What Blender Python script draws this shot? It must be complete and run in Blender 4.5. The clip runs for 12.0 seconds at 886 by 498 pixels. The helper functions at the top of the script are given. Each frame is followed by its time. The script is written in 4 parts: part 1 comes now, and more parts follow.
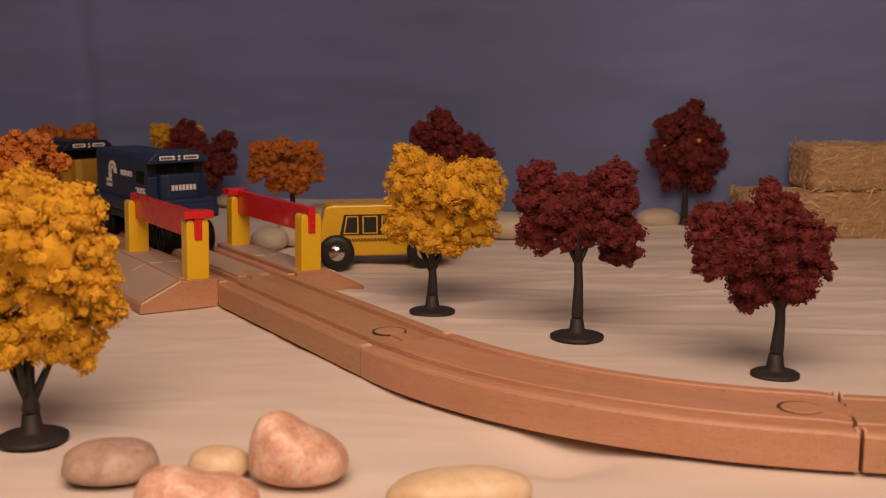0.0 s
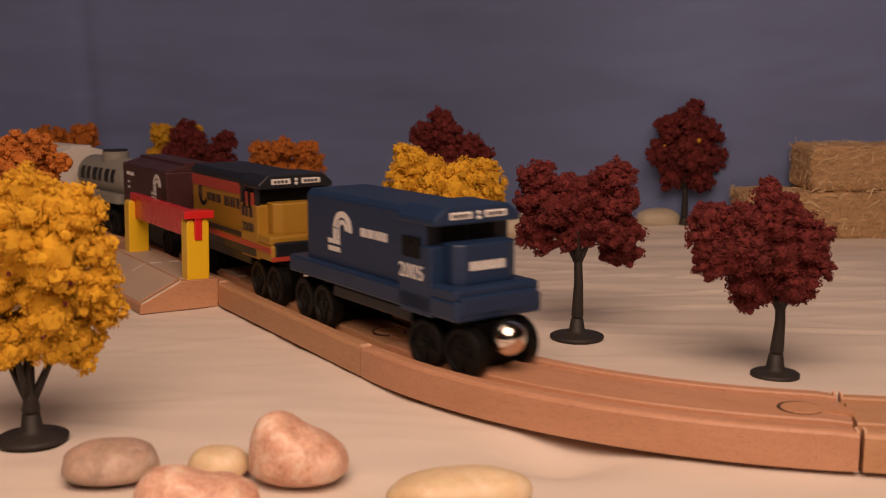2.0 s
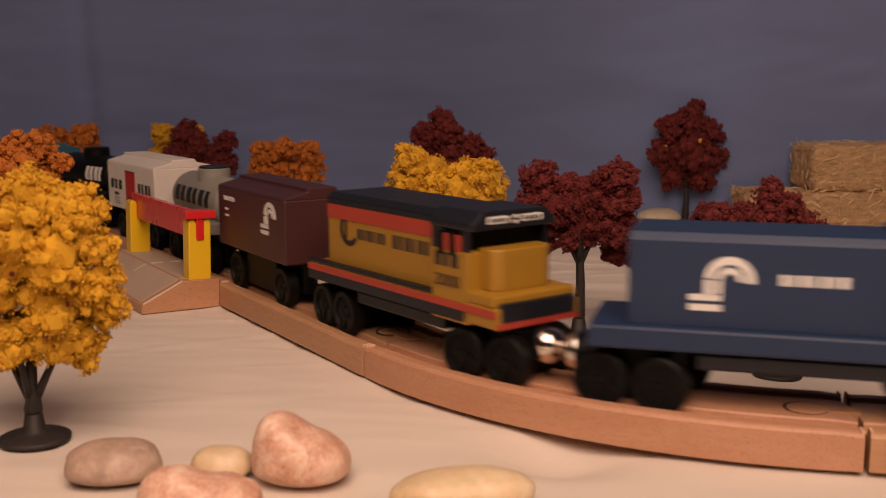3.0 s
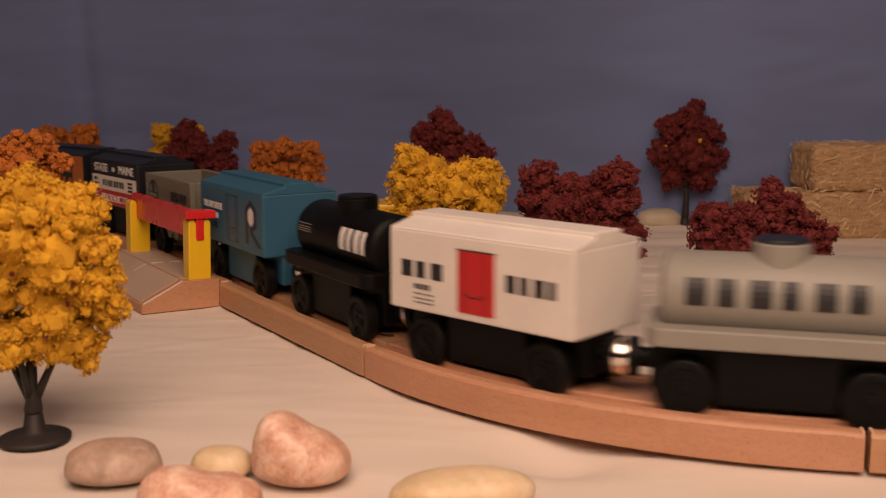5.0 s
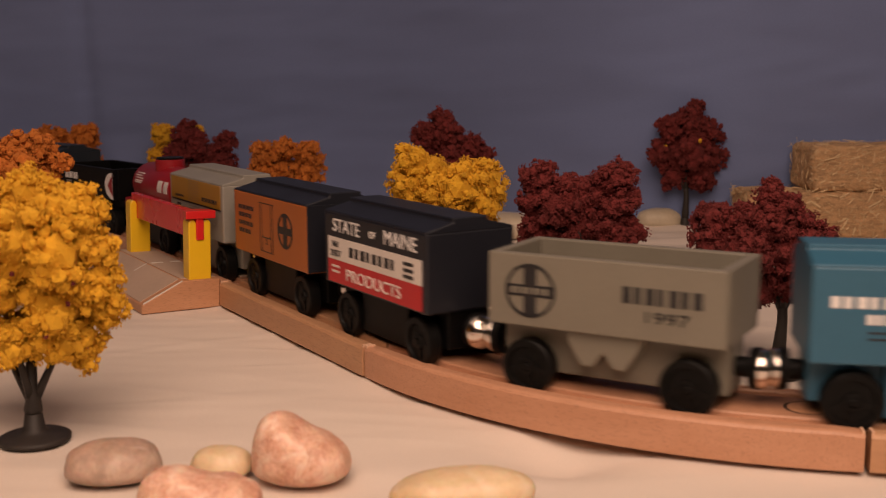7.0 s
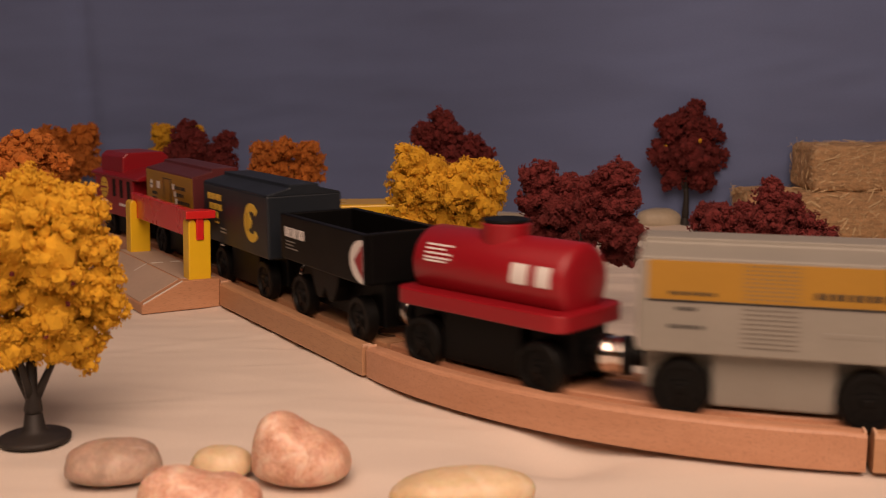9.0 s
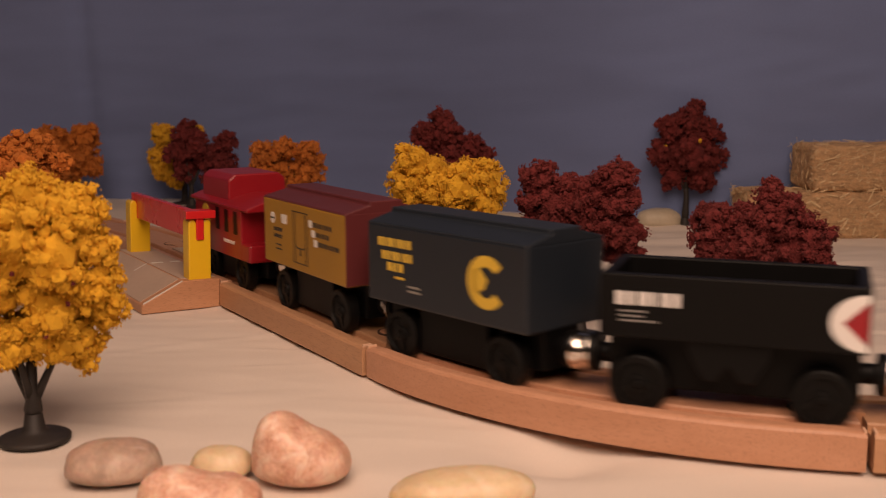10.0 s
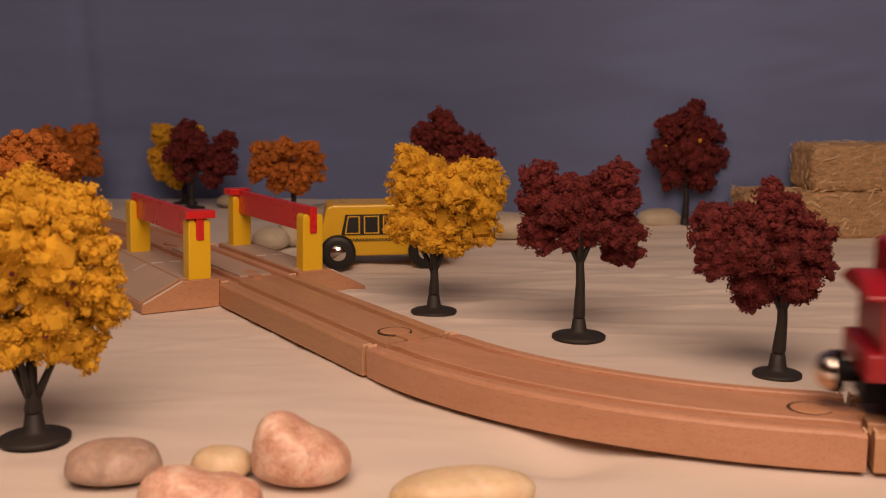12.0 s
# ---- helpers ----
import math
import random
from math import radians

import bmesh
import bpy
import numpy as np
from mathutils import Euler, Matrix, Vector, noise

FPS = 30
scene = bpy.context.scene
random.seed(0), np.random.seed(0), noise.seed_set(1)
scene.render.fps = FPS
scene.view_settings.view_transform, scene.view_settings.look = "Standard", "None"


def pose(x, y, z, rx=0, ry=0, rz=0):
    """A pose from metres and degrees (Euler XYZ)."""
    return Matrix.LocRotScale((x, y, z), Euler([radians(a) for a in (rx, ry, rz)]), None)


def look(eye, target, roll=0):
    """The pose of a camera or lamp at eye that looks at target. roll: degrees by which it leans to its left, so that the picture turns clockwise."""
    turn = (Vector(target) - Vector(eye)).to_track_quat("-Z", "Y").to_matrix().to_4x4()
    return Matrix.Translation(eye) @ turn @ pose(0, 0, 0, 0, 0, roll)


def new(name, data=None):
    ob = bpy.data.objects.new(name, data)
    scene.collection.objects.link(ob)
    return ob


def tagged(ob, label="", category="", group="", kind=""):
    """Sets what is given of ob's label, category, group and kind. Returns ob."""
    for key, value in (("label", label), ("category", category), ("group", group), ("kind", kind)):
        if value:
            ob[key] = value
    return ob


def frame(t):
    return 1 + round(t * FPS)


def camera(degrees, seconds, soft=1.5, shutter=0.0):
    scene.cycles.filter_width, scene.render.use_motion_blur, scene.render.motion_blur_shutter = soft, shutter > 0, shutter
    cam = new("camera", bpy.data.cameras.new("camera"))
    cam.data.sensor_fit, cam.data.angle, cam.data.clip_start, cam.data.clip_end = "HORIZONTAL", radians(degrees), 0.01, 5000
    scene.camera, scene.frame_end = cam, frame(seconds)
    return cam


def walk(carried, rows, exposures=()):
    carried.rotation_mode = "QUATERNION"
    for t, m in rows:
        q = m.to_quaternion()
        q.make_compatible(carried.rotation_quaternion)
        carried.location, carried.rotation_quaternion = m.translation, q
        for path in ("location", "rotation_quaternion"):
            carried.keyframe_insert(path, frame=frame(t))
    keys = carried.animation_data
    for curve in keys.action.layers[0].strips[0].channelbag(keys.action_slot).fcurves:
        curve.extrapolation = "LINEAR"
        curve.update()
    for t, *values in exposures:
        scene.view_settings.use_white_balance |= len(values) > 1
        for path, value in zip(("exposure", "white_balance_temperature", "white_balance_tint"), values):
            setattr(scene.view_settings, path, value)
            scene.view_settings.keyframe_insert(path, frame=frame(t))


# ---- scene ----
EYE = 0.1087
eye_late, eye_early = (0.0, 0.0, EYE), (0.00076, 0.0, EYE)
DROP = math.tan(radians(9.257))
cam = camera(44.435, 12.0, soft=1.0, shutter=0.5)
cam.data.dof.use_dof, cam.data.dof.focus_distance, cam.data.dof.aperture_fstop = True, 0.475, 23.0
pose_early = look(eye_early, (0.00076, 1.0, EYE - DROP), -0.15)
pose_late = look(eye_late, (0.0, 1.0, EYE - DROP), -0.15)
walk(cam, [(0.0, pose_early), (2.55, pose_early), (2.9, pose_late), (12.0, pose_late)], exposures=[(0.0, 0.0), (12.0, 0.0)])

# ---- light ----
world = bpy.data.worlds.new("world")
scene.world = world
world.use_nodes = True
world.node_tree.nodes["Background"].inputs[0].default_value = (0.5, 0.55, 0.65, 1)
world.node_tree.nodes["Background"].inputs[1].default_value = 0.05


def area_lamp(name, eye, target, size, watts, colour):
    data = bpy.data.lights.new(name, "AREA")
    data.shape, data.size, data.energy, data.color = "DISK", size, watts, colour
    ob = new(name, data)
    ob.matrix_world = look(eye, target)
    return ob


tagged(area_lamp("floor_lamp_light", (0.03, -0.05, 0.48), (-0.02, 0.34, 0.0), 0.54, 4.6, (1.0, 0.68, 0.51)), "broad warm lamp in front of the toys", "lamp")
tagged(area_lamp("ceiling_lamp", (-0.46, 0.20, 1.05), (0.02, 0.40, 0.0), 0.90, 1.45, (1.0, 0.67, 0.50)), "warm round lamp hanging over the table", "lamp")


# ---- materials ----
def material(name, colour, rough=0.5, metal=0.0, var=0.12, scale=40.0, fine=400.0, bump=0.15, depth=0.0004, second=None, stretch=(1, 1, 1), coat=0.0, sheen=0.0):
    """Base colour varied by a coarse and a fine noise in object space, with fine relief."""
    m = bpy.data.materials.new(name)
    m.use_nodes = True
    nt = m.node_tree
    nodes, links = nt.nodes, nt.links
    b = nodes["Principled BSDF"]
    b.inputs["Roughness"].default_value, b.inputs["Metallic"].default_value = rough, metal
    b.inputs["Coat Weight"].default_value = coat
    b.inputs["Sheen Weight"].default_value = sheen
    co = nodes.new("ShaderNodeTexCoord")
    mp = nodes.new("ShaderNodeMapping")
    mp.inputs["Scale"].default_value = stretch
    links.new(co.outputs["Object"], mp.inputs["Vector"])
    n1, n2 = nodes.new("ShaderNodeTexNoise"), nodes.new("ShaderNodeTexNoise")
    for n, s in ((n1, scale), (n2, fine)):
        n.inputs["Scale"].default_value = s
        n.inputs["Detail"].default_value = 4
        links.new(mp.outputs[0], n.inputs["Vector"])
    ramp = nodes.new("ShaderNodeValToRGB")
    dark = tuple(c * (1 - var) for c in colour)
    light = second or tuple(min(1, c * (1 + var)) for c in colour)
    ramp.color_ramp.elements[0].position, ramp.color_ramp.elements[1].position = 0.3, 0.7
    ramp.color_ramp.elements[0].color, ramp.color_ramp.elements[1].color = (*dark, 1), (*light, 1)
    mix = nodes.new("ShaderNodeMath")
    mix.operation = "MULTIPLY_ADD"
    mix.inputs[1].default_value = 0.35
    links.new(n2.outputs["Fac"], mix.inputs[0])
    half = nodes.new("ShaderNodeMath")
    half.operation = "MULTIPLY"
    half.inputs[1].default_value = 0.65
    links.new(n1.outputs["Fac"], half.inputs[0])
    links.new(half.outputs[0], mix.inputs[2])
    links.new(mix.outputs[0], ramp.inputs["Fac"])
    links.new(ramp.outputs["Color"], b.inputs["Base Color"])
    rr = nodes.new("ShaderNodeMapRange")
    rr.inputs["To Min"].default_value, rr.inputs["To Max"].default_value = max(0.02, rough - 0.08), min(1, rough + 0.08)
    links.new(n1.outputs["Fac"], rr.inputs["Value"])
    links.new(rr.outputs[0], b.inputs["Roughness"])
    if bump:
        bp = nodes.new("ShaderNodeBump")
        bp.inputs["Strength"].default_value, bp.inputs["Distance"].default_value = bump, depth
        links.new(n2.outputs["Fac"], bp.inputs["Height"])
        links.new(bp.outputs[0], b.inputs["Normal"])
    return m


def wood(name, light, dark, along):
    """Beech: streaks along one axis with short dark flecks."""
    m = material(name, light, 0.5, var=0.1, scale=9, fine=60, bump=0.25, depth=0.0002, second=None, stretch=along)
    nt = m.node_tree
    nodes, links = nt.nodes, nt.links
    ramp = [n for n in nodes if n.bl_idname == "ShaderNodeValToRGB"][0]
    ramp.color_ramp.elements[0].color, ramp.color_ramp.elements[1].color = (*dark, 1), (*light, 1)
    mp = [n for n in nodes if n.bl_idname == "ShaderNodeMapping"][0]
    vo = nodes.new("ShaderNodeTexNoise")
    vo.inputs["Scale"].default_value, vo.inputs["Detail"].default_value = 260, 1
    links.new(mp.outputs[0], vo.inputs["Vector"])
    fl = nodes.new("ShaderNodeMapRange")
    fl.inputs["From Min"].default_value, fl.inputs["From Max"].default_value = 0.56, 0.70
    fl.inputs["To Max"].default_value = 0.42
    links.new(vo.outputs["Fac"], fl.inputs["Value"])
    mx = nodes.new("ShaderNodeMix")
    mx.data_type = "RGBA"
    mx.inputs[7].default_value = (*[c * 0.6 for c in dark], 1)
    links.new(fl.outputs[0], mx.inputs[0])
    links.new(ramp.outputs["Color"], mx.inputs[6])
    links.new(mx.outputs[2], nodes["Principled BSDF"].inputs["Base Color"])
    return m


CLOTH = material("cream_cloth", (0.68, 0.60, 0.53), 0.9, var=0.06, scale=6, fine=1500, bump=0.25, depth=0.0003, sheen=0.1)
BLUE_CLOTH = material("blue_grey_cloth", (0.148, 0.196, 0.372), 0.92, var=0.10, scale=5, fine=1200, bump=0.2, depth=0.0003, sheen=0.15)
ROOM_PAINT = material("room_paint", (0.55, 0.48, 0.40), 0.9, var=0.05, scale=2, fine=60)
BEECH = wood("beech", (0.56, 0.30, 0.185), (0.46, 0.23, 0.13), (1.6, 11, 11))
BEECH_PALE = wood("pale_beech", (0.52, 0.295, 0.163), (0.42, 0.22, 0.115), (1.6, 11, 11))
BEECH_TURN = wood("beech_cross", (0.56, 0.30, 0.17), (0.45, 0.22, 0.11), (11, 1.6, 11))
GREY_PAINT = material("road_grey_print", (0.46, 0.345, 0.265), 0.7, var=0.06)
WHITE_LINE = material("worn_white_print", (0.62, 0.57, 0.50), 0.7, var=0.1)
YELLOW_PLASTIC = material("yellow_plastic", (0.80, 0.50, 0.015), 0.32, var=0.03)
RED_PLASTIC = material("red_plastic", (0.62, 0.018, 0.02), 0.28, var=0.06, coat=0.2)
TREE_PLASTIC = material("dark_tree_plastic", (0.020, 0.016, 0.014), 0.62, var=0.2, bump=0.3)
FOAM_YELLOW = material("yellow_foam", (0.66, 0.36, 0.020), 0.95, var=0.16, scale=90, fine=1400, bump=0.4, depth=0.001)
FOAM_ORANGE = material("orange_foam", (0.47, 0.145, 0.020), 0.95, var=0.25, scale=90, fine=1400, bump=0.4, depth=0.001)
FOAM_RED = material("maroon_foam", (0.150, 0.018, 0.017), 0.95, var=0.28, scale=90, fine=1400, bump=0.9, depth=0.001)
STRAW = material("pressed_straw", (0.60, 0.375, 0.195), 0.8, var=0.4, scale=130, fine=800, bump=1.0, depth=0.0015, stretch=(1, 2, 3))
STRAW_PALE = material("pale_straw", (0.66, 0.48, 0.27), 0.6, var=0.15, scale=80)
ROCK_PINK = material("pink_stone", (0.62, 0.28, 0.18), 0.5, var=0.25, scale=170, fine=900, bump=0.8, second=(0.88, 0.60, 0.45))
ROCK_TAN = material("tan_stone", (0.44, 0.31, 0.24), 0.5, var=0.25, scale=150, fine=600, bump=0.3)
ROCK_CREAM = material("cream_stone", (0.74, 0.54, 0.30), 0.42, var=0.2, scale=45, fine=500, bump=0.2, second=(0.80, 0.65, 0.45))
ROCK_PALE = material("pale_stone", (0.50, 0.43, 0.32), 0.5, var=0.15, scale=50, fine=500, bump=0.2)


def veined(m, pale, share, scale):
    """Pale crystals and veins over a stone's colour."""
    nodes, links = m.node_tree.nodes, m.node_tree.links
    ramp = [n for n in nodes if n.bl_idname == "ShaderNodeValToRGB"][0]
    co = [n for n in nodes if n.bl_idname == "ShaderNodeTexCoord"][0]
    n = nodes.new("ShaderNodeTexNoise")
    n.inputs["Scale"].default_value, n.inputs["Detail"].default_value, n.inputs["Distortion"].default_value = scale, 6, 1.2
    links.new(co.outputs["Object"], n.inputs["Vector"])
    r = nodes.new("ShaderNodeMapRange")
    r.inputs["From Min"].default_value, r.inputs["From Max"].default_value, r.inputs["To Max"].default_value = 0.52, 0.64, share
    links.new(n.outputs["Fac"], r.inputs["Value"])
    mx = nodes.new("ShaderNodeMix")
    mx.data_type = "RGBA"
    mx.inputs[7].default_value = (*pale, 1)
    links.new(r.outputs[0], mx.inputs[0])
    links.new(ramp.outputs["Color"], mx.inputs[6])
    b = nodes["Principled BSDF"]
    links.new(mx.outputs[2], b.inputs["Base Color"])
    b.inputs["Subsurface Weight"].default_value, b.inputs["Subsurface Scale"].default_value = 0.25, 0.002


veined(ROCK_PINK, (0.80, 0.62, 0.50), 0.8, 160)
veined(ROCK_TAN, (0.62, 0.50, 0.42), 0.5, 110)
veined(ROCK_CREAM, (0.80, 0.70, 0.56), 0.6, 60)


# ---- mesh helpers ----
def mesh_of(name, verts, faces, mat, smooth=False):
    me = bpy.data.meshes.new(name)
    me.from_pydata([tuple(v) for v in verts], [], faces)
    me.materials.append(mat)
    if smooth:
        me.shade_smooth()
    me.update()
    return me


def link(name, me, parent=None, label="", m=None):
    ob = new(name, me)
    if parent is not None:
        ob.parent = parent
    if m is not None:
        ob.matrix_basis = m
    if label:
        ob["label"] = label
    return ob


def part(name, bm, mat, parent=None, label="", smooth=False, m=None):
    me = bpy.data.meshes.new(name)
    bm.to_mesh(me)
    bm.free()
    me.materials.append(mat)
    if smooth:
        me.shade_smooth()
    return link(name, me, parent, label, m)


def thing(name, label, category, group="", m=None):
    ob = new(name)
    ob.empty_display_size = 0.02
    if m is not None:
        ob.matrix_basis = m
    return tagged(ob, label, category, group)


def add_box(bm, x0, x1, y0, y1, z0, z1, bevel=0.0, seg=2):
    """A box, its edges rounded by bevel, added to bm."""
    b = bmesh.new()
    bmesh.ops.create_cube(b, size=1.0)
    for v in b.verts:
        v.co = Vector(((x0 + x1) / 2 + v.co.x * (x1 - x0), (y0 + y1) / 2 + v.co.y * (y1 - y0), (z0 + z1) / 2 + v.co.z * (z1 - z0)))
    if bevel:
        bmesh.ops.bevel(b, geom=b.edges[:], offset=bevel, segments=seg, profile=0.5, affect="EDGES")
    merge(bm, b)


def merge(bm, b):
    me = bpy.data.meshes.new("tmp")
    b.to_mesh(me)
    b.free()
    bm.from_mesh(me)
    bpy.data.meshes.remove(me)


def add_prism(bm, outline, axis, a0, a1, bevel=0.0, seg=2):
    """The outline (2D points) drawn out along an axis from a0 to a1."""
    b = bmesh.new()

    def at(p, a):
        return {"x": (a, p[0], p[1]), "y": (p[0], a, p[1]), "z": (p[0], p[1], a)}[axis]

    lo = [b.verts.new(at(p, a0)) for p in outline]
    hi = [b.verts.new(at(p, a1)) for p in outline]
    n = len(outline)
    b.faces.new(lo)
    b.faces.new(hi[::-1])
    for i in range(n):
        b.faces.new((lo[i], hi[i], hi[(i + 1) % n], lo[(i + 1) % n]))
    bmesh.ops.recalc_face_normals(b, faces=b.faces[:])
    if bevel:
        bmesh.ops.bevel(b, geom=b.edges[:], offset=bevel, segments=seg, profile=0.5, affect="EDGES")
    merge(bm, b)


def add_lathe(bm, profile, axis, centre, n=28):
    """Profile points (along the axis, radius) turned round the axis through centre."""
    b = bmesh.new()
    rings = []
    for a, r in profile:
        ring = []
        for k in range(n):
            t = 2 * math.pi * k / n
            c, s = r * math.cos(t), r * math.sin(t)
            p = {"x": (a, c, s), "y": (c, a, s), "z": (c, s, a)}[axis]
            ring.append(b.verts.new(Vector(p) + Vector(centre)))
        rings.append(ring)
    for r0, r1 in zip(rings, rings[1:]):
        for k in range(n):
            b.faces.new((r0[k], r0[(k + 1) % n], r1[(k + 1) % n], r1[k]))
    b.faces.new(rings[0])
    b.faces.new(rings[-1][::-1])
    bmesh.ops.remove_doubles(b, verts=b.verts[:], dist=1e-7)
    bmesh.ops.recalc_face_normals(b, faces=b.faces[:])
    merge(bm, b)


def add_tube(bm, pts, radii, n=9):
    """A tapered tube through pts."""
    b = bmesh.new()
    rings = []
    for i, (p, r) in enumerate(zip(pts, radii)):
        d = Vector(pts[min(i + 1, len(pts) - 1)]) - Vector(pts[max(i - 1, 0)])
        q = Vector((0, 0, 1)).rotation_difference(d)
        rings.append([b.verts.new(Vector(p) + q @ Vector((r * math.cos(2 * math.pi * k / n), r * math.sin(2 * math.pi * k / n), 0))) for k in range(n)])
    for r0, r1 in zip(rings, rings[1:]):
        for k in range(n):
            b.faces.new((r0[k], r0[(k + 1) % n], r1[(k + 1) % n], r1[k]))
    b.faces.new(rings[0][::-1])
    b.faces.new(rings[-1])
    merge(bm, b)


# ---- the line of the track ----
JOINT, HEADING = (-0.01235, 0.38905), radians(-58.05)
RADIUS, STRAIGHT, CROSSING, ARC = 0.1908, 0.144, 0.110, 0.1612
FAR_R, FAR_ARC = 0.613, 0.50
TOP, GROOVE = 0.012, 0.0097


def rail(s):
    """Place and heading of the track's middle at s metres past the joint before the curve."""
    x, y, h = JOINT[0], JOINT[1], HEADING
    if s <= 0:
        straight = max(s, -STRAIGHT - CROSSING)
        x, y = x + straight * math.cos(h), y + straight * math.sin(h)
        rest = straight - s
        if rest > 0:
            bend = min(rest, FAR_ARC)
            g = h + bend / FAR_R
            cx, cy = x + FAR_R * math.sin(h), y - FAR_R * math.cos(h)
            x, y, h = cx - FAR_R * math.sin(g), cy + FAR_R * math.cos(g), g
            rest -= bend
            x, y = x - rest * math.cos(h), y - rest * math.sin(h)
        return x, y, h
    bend = min(s, ARC)
    g = h + bend / RADIUS
    x, y, h = x + RADIUS * (math.sin(g) - math.sin(h)), y + RADIUS * (math.cos(h) - math.cos(g)), g
    rest = s - bend
    return x + rest * math.cos(h), y + rest * math.sin(h), h


def rail_pose(s, z=0.0):
    x, y, h = rail(s)
    return Matrix.Translation((x, y, z)) @ Matrix.Rotation(h, 4, "Z")


# ---- setting ----
def crease(v, width):
    return math.exp(-(v / width) ** 2)


def cloth_height(x, y):
    n = noise.noise(Vector((x * 5, y * 14, 0.3))) * 0.0012 + noise.noise(Vector((x * 11, y * 60, 4.0))) * 0.0006
    far = min(1, max(0, (y - 0.38) / 0.2)) * min(1, max(0, (x + 0.15) / 0.1))
    n += noise.noise(Vector((x * 7 + y * 9, y * 70, 9.0))) * 0.0018 * far
    n += abs(noise.noise(Vector((x * 5 - y * 4, y * 38 + x * 5, 2.0)))) * 0.0020 * far
    # folded lines of the sheet
    n += 0.0004 * crease(y - 0.405 - 0.55 * (x + 0.15), 0.0030) * (1 if x < -0.03 else 0)
    n += 0.0009 * crease(y - 0.475 + 0.12 * x, 0.0028) * (1 if x > 0.0 else 0)
    n += 0.0008 * crease(y - 0.545 - 0.18 * x, 0.0030) * (1 if x > 0.02 else 0)
    n += 0.00022 * crease(y - 0.335 + 0.10 * x + 0.004 * math.sin(x * 31), 0.0040) * (1 if x < 0.05 else 0)
    n += 0.0006 * crease(y - 0.640 + 0.05 * x, 0.0035) * (1 if x > 0.0 else 0)
    ridge = 1 - abs(noise.noise(Vector((x * 4 + y * 6, y * 30 - x * 6, 12.0)))) * 2.2
    n += 0.0014 * max(0, ridge) ** 4 * far
    ridge = 1 - abs(noise.noise(Vector((x * 9 - y * 14, y * 46 + x * 9, 21.0)))) * 2.2
    n += 0.0008 * max(0, ridge) ** 4 * (0.25 + 0.75 * far)
    n += 0.0005 * abs(noise.noise(Vector((x * 16 + 3, y * 55 - x * 12, 7.0))))
    n += 0.0012 * crease(x + 0.135, 0.022) * crease(y - 0.535, 0.05)
    # hollow under the curve of the track
    n -= 0.0055 * crease(x - 0.034, 0.016) * crease(y - 0.301, 0.014)
    return n - 0.0012


def build_floor():
    xs = np.concatenate([np.linspace(-3, -0.45, 18), np.linspace(-0.44, 0.44, 230), np.linspace(0.45, 3, 18)])
    ys = np.concatenate([np.linspace(-3, 0.16, 16), np.linspace(0.17, 0.62, 330), np.linspace(0.623, 1.0, 90), np.linspace(1.02, 2, 6)])
    verts = [(x, y, cloth_height(x, y)) for y in ys for x in xs]
    w = len(xs)
    faces = [(j * w + i, j * w + i + 1, (j + 1) * w + i + 1, (j + 1) * w + i) for j in range(len(ys) - 1) for i in range(w - 1)]
    ob = link("floor", mesh_of("floor", verts, faces, CLOTH, True))
    tagged(ob, "cream cotton sheet with soft creases, laid flat under the toys", "cloth", kind="structure")


def wall_line(x):
    k = min(1, max(0, (x + 0.14) / 0.36))
    k = k * k * (3 - 2 * k)
    return 0.955 + (0.757 - 0.955) * k


def build_backdrop():
    xs = np.concatenate([np.linspace(-3, -0.62, 10), np.linspace(-0.6, 0.6, 260), np.linspace(0.62, 3, 10)])
    zs = np.concatenate([np.linspace(-0.004, 0.32, 90), np.linspace(0.36, 1.2, 8)])
    verts, w = [], len(xs)
    for z in zs:
        for x in xs:
            y = wall_line(x) + 0.0015 * noise.noise(Vector((x * 9, z * 2, 1))) + 0.003 * noise.noise(Vector((x * 3 + z * 4, z * 9, 5))) + 0.0030 * noise.noise(Vector((x * 9 + z * 6, z * 34, 3))) + 0.0012 * noise.noise(Vector((x * 26 - z * 30, z * 80, 8)))
            y += 0.004 * math.exp(-((x + 0.305 + 0.05 * z) / 0.008) ** 2) - 0.02 * max(0, 0.03 - z)
            verts.append((x, y, z))
    n = len(verts)
    verts += [(x, y + 0.01, z) for x, y, z in verts]
    faces = [(j * w + i, j * w + i + 1, (j + 1) * w + i + 1, (j + 1) * w + i) for j in range(len(zs) - 1) for i in range(w - 1)]
    faces += [tuple(n + k for k in f[::-1]) for f in faces]
    ob = link("backdrop", mesh_of("backdrop", verts, faces, BLUE_CLOTH, True))
    tagged(ob, "blue-grey cloth hung up behind the toys as a sky", "backdrop", kind="structure")


def build_room():
    for name, x0, x1, y0, y1, z0, z1 in (("wall_south", -3, 3, -3.1, -3, -0.01, 2.5), ("wall_north", -3, 3, 2, 2.1, -0.01, 2.5),
                                         ("wall_west", -3.1, -3, -3, 2, -0.01, 2.5), ("wall_east", 3, 3.1, -3, 2, -0.01, 2.5), ("ceiling", -3, 3, -3, 2, 2.5, 2.6)):
        bm = bmesh.new()
        add_box(bm, x0, x1, y0, y1, z0, z1)
        tagged(part(name, bm, ROOM_PAINT), "plain beige painted room surface", "wall", kind="structure")


build_floor()
build_backdrop()
build_room()

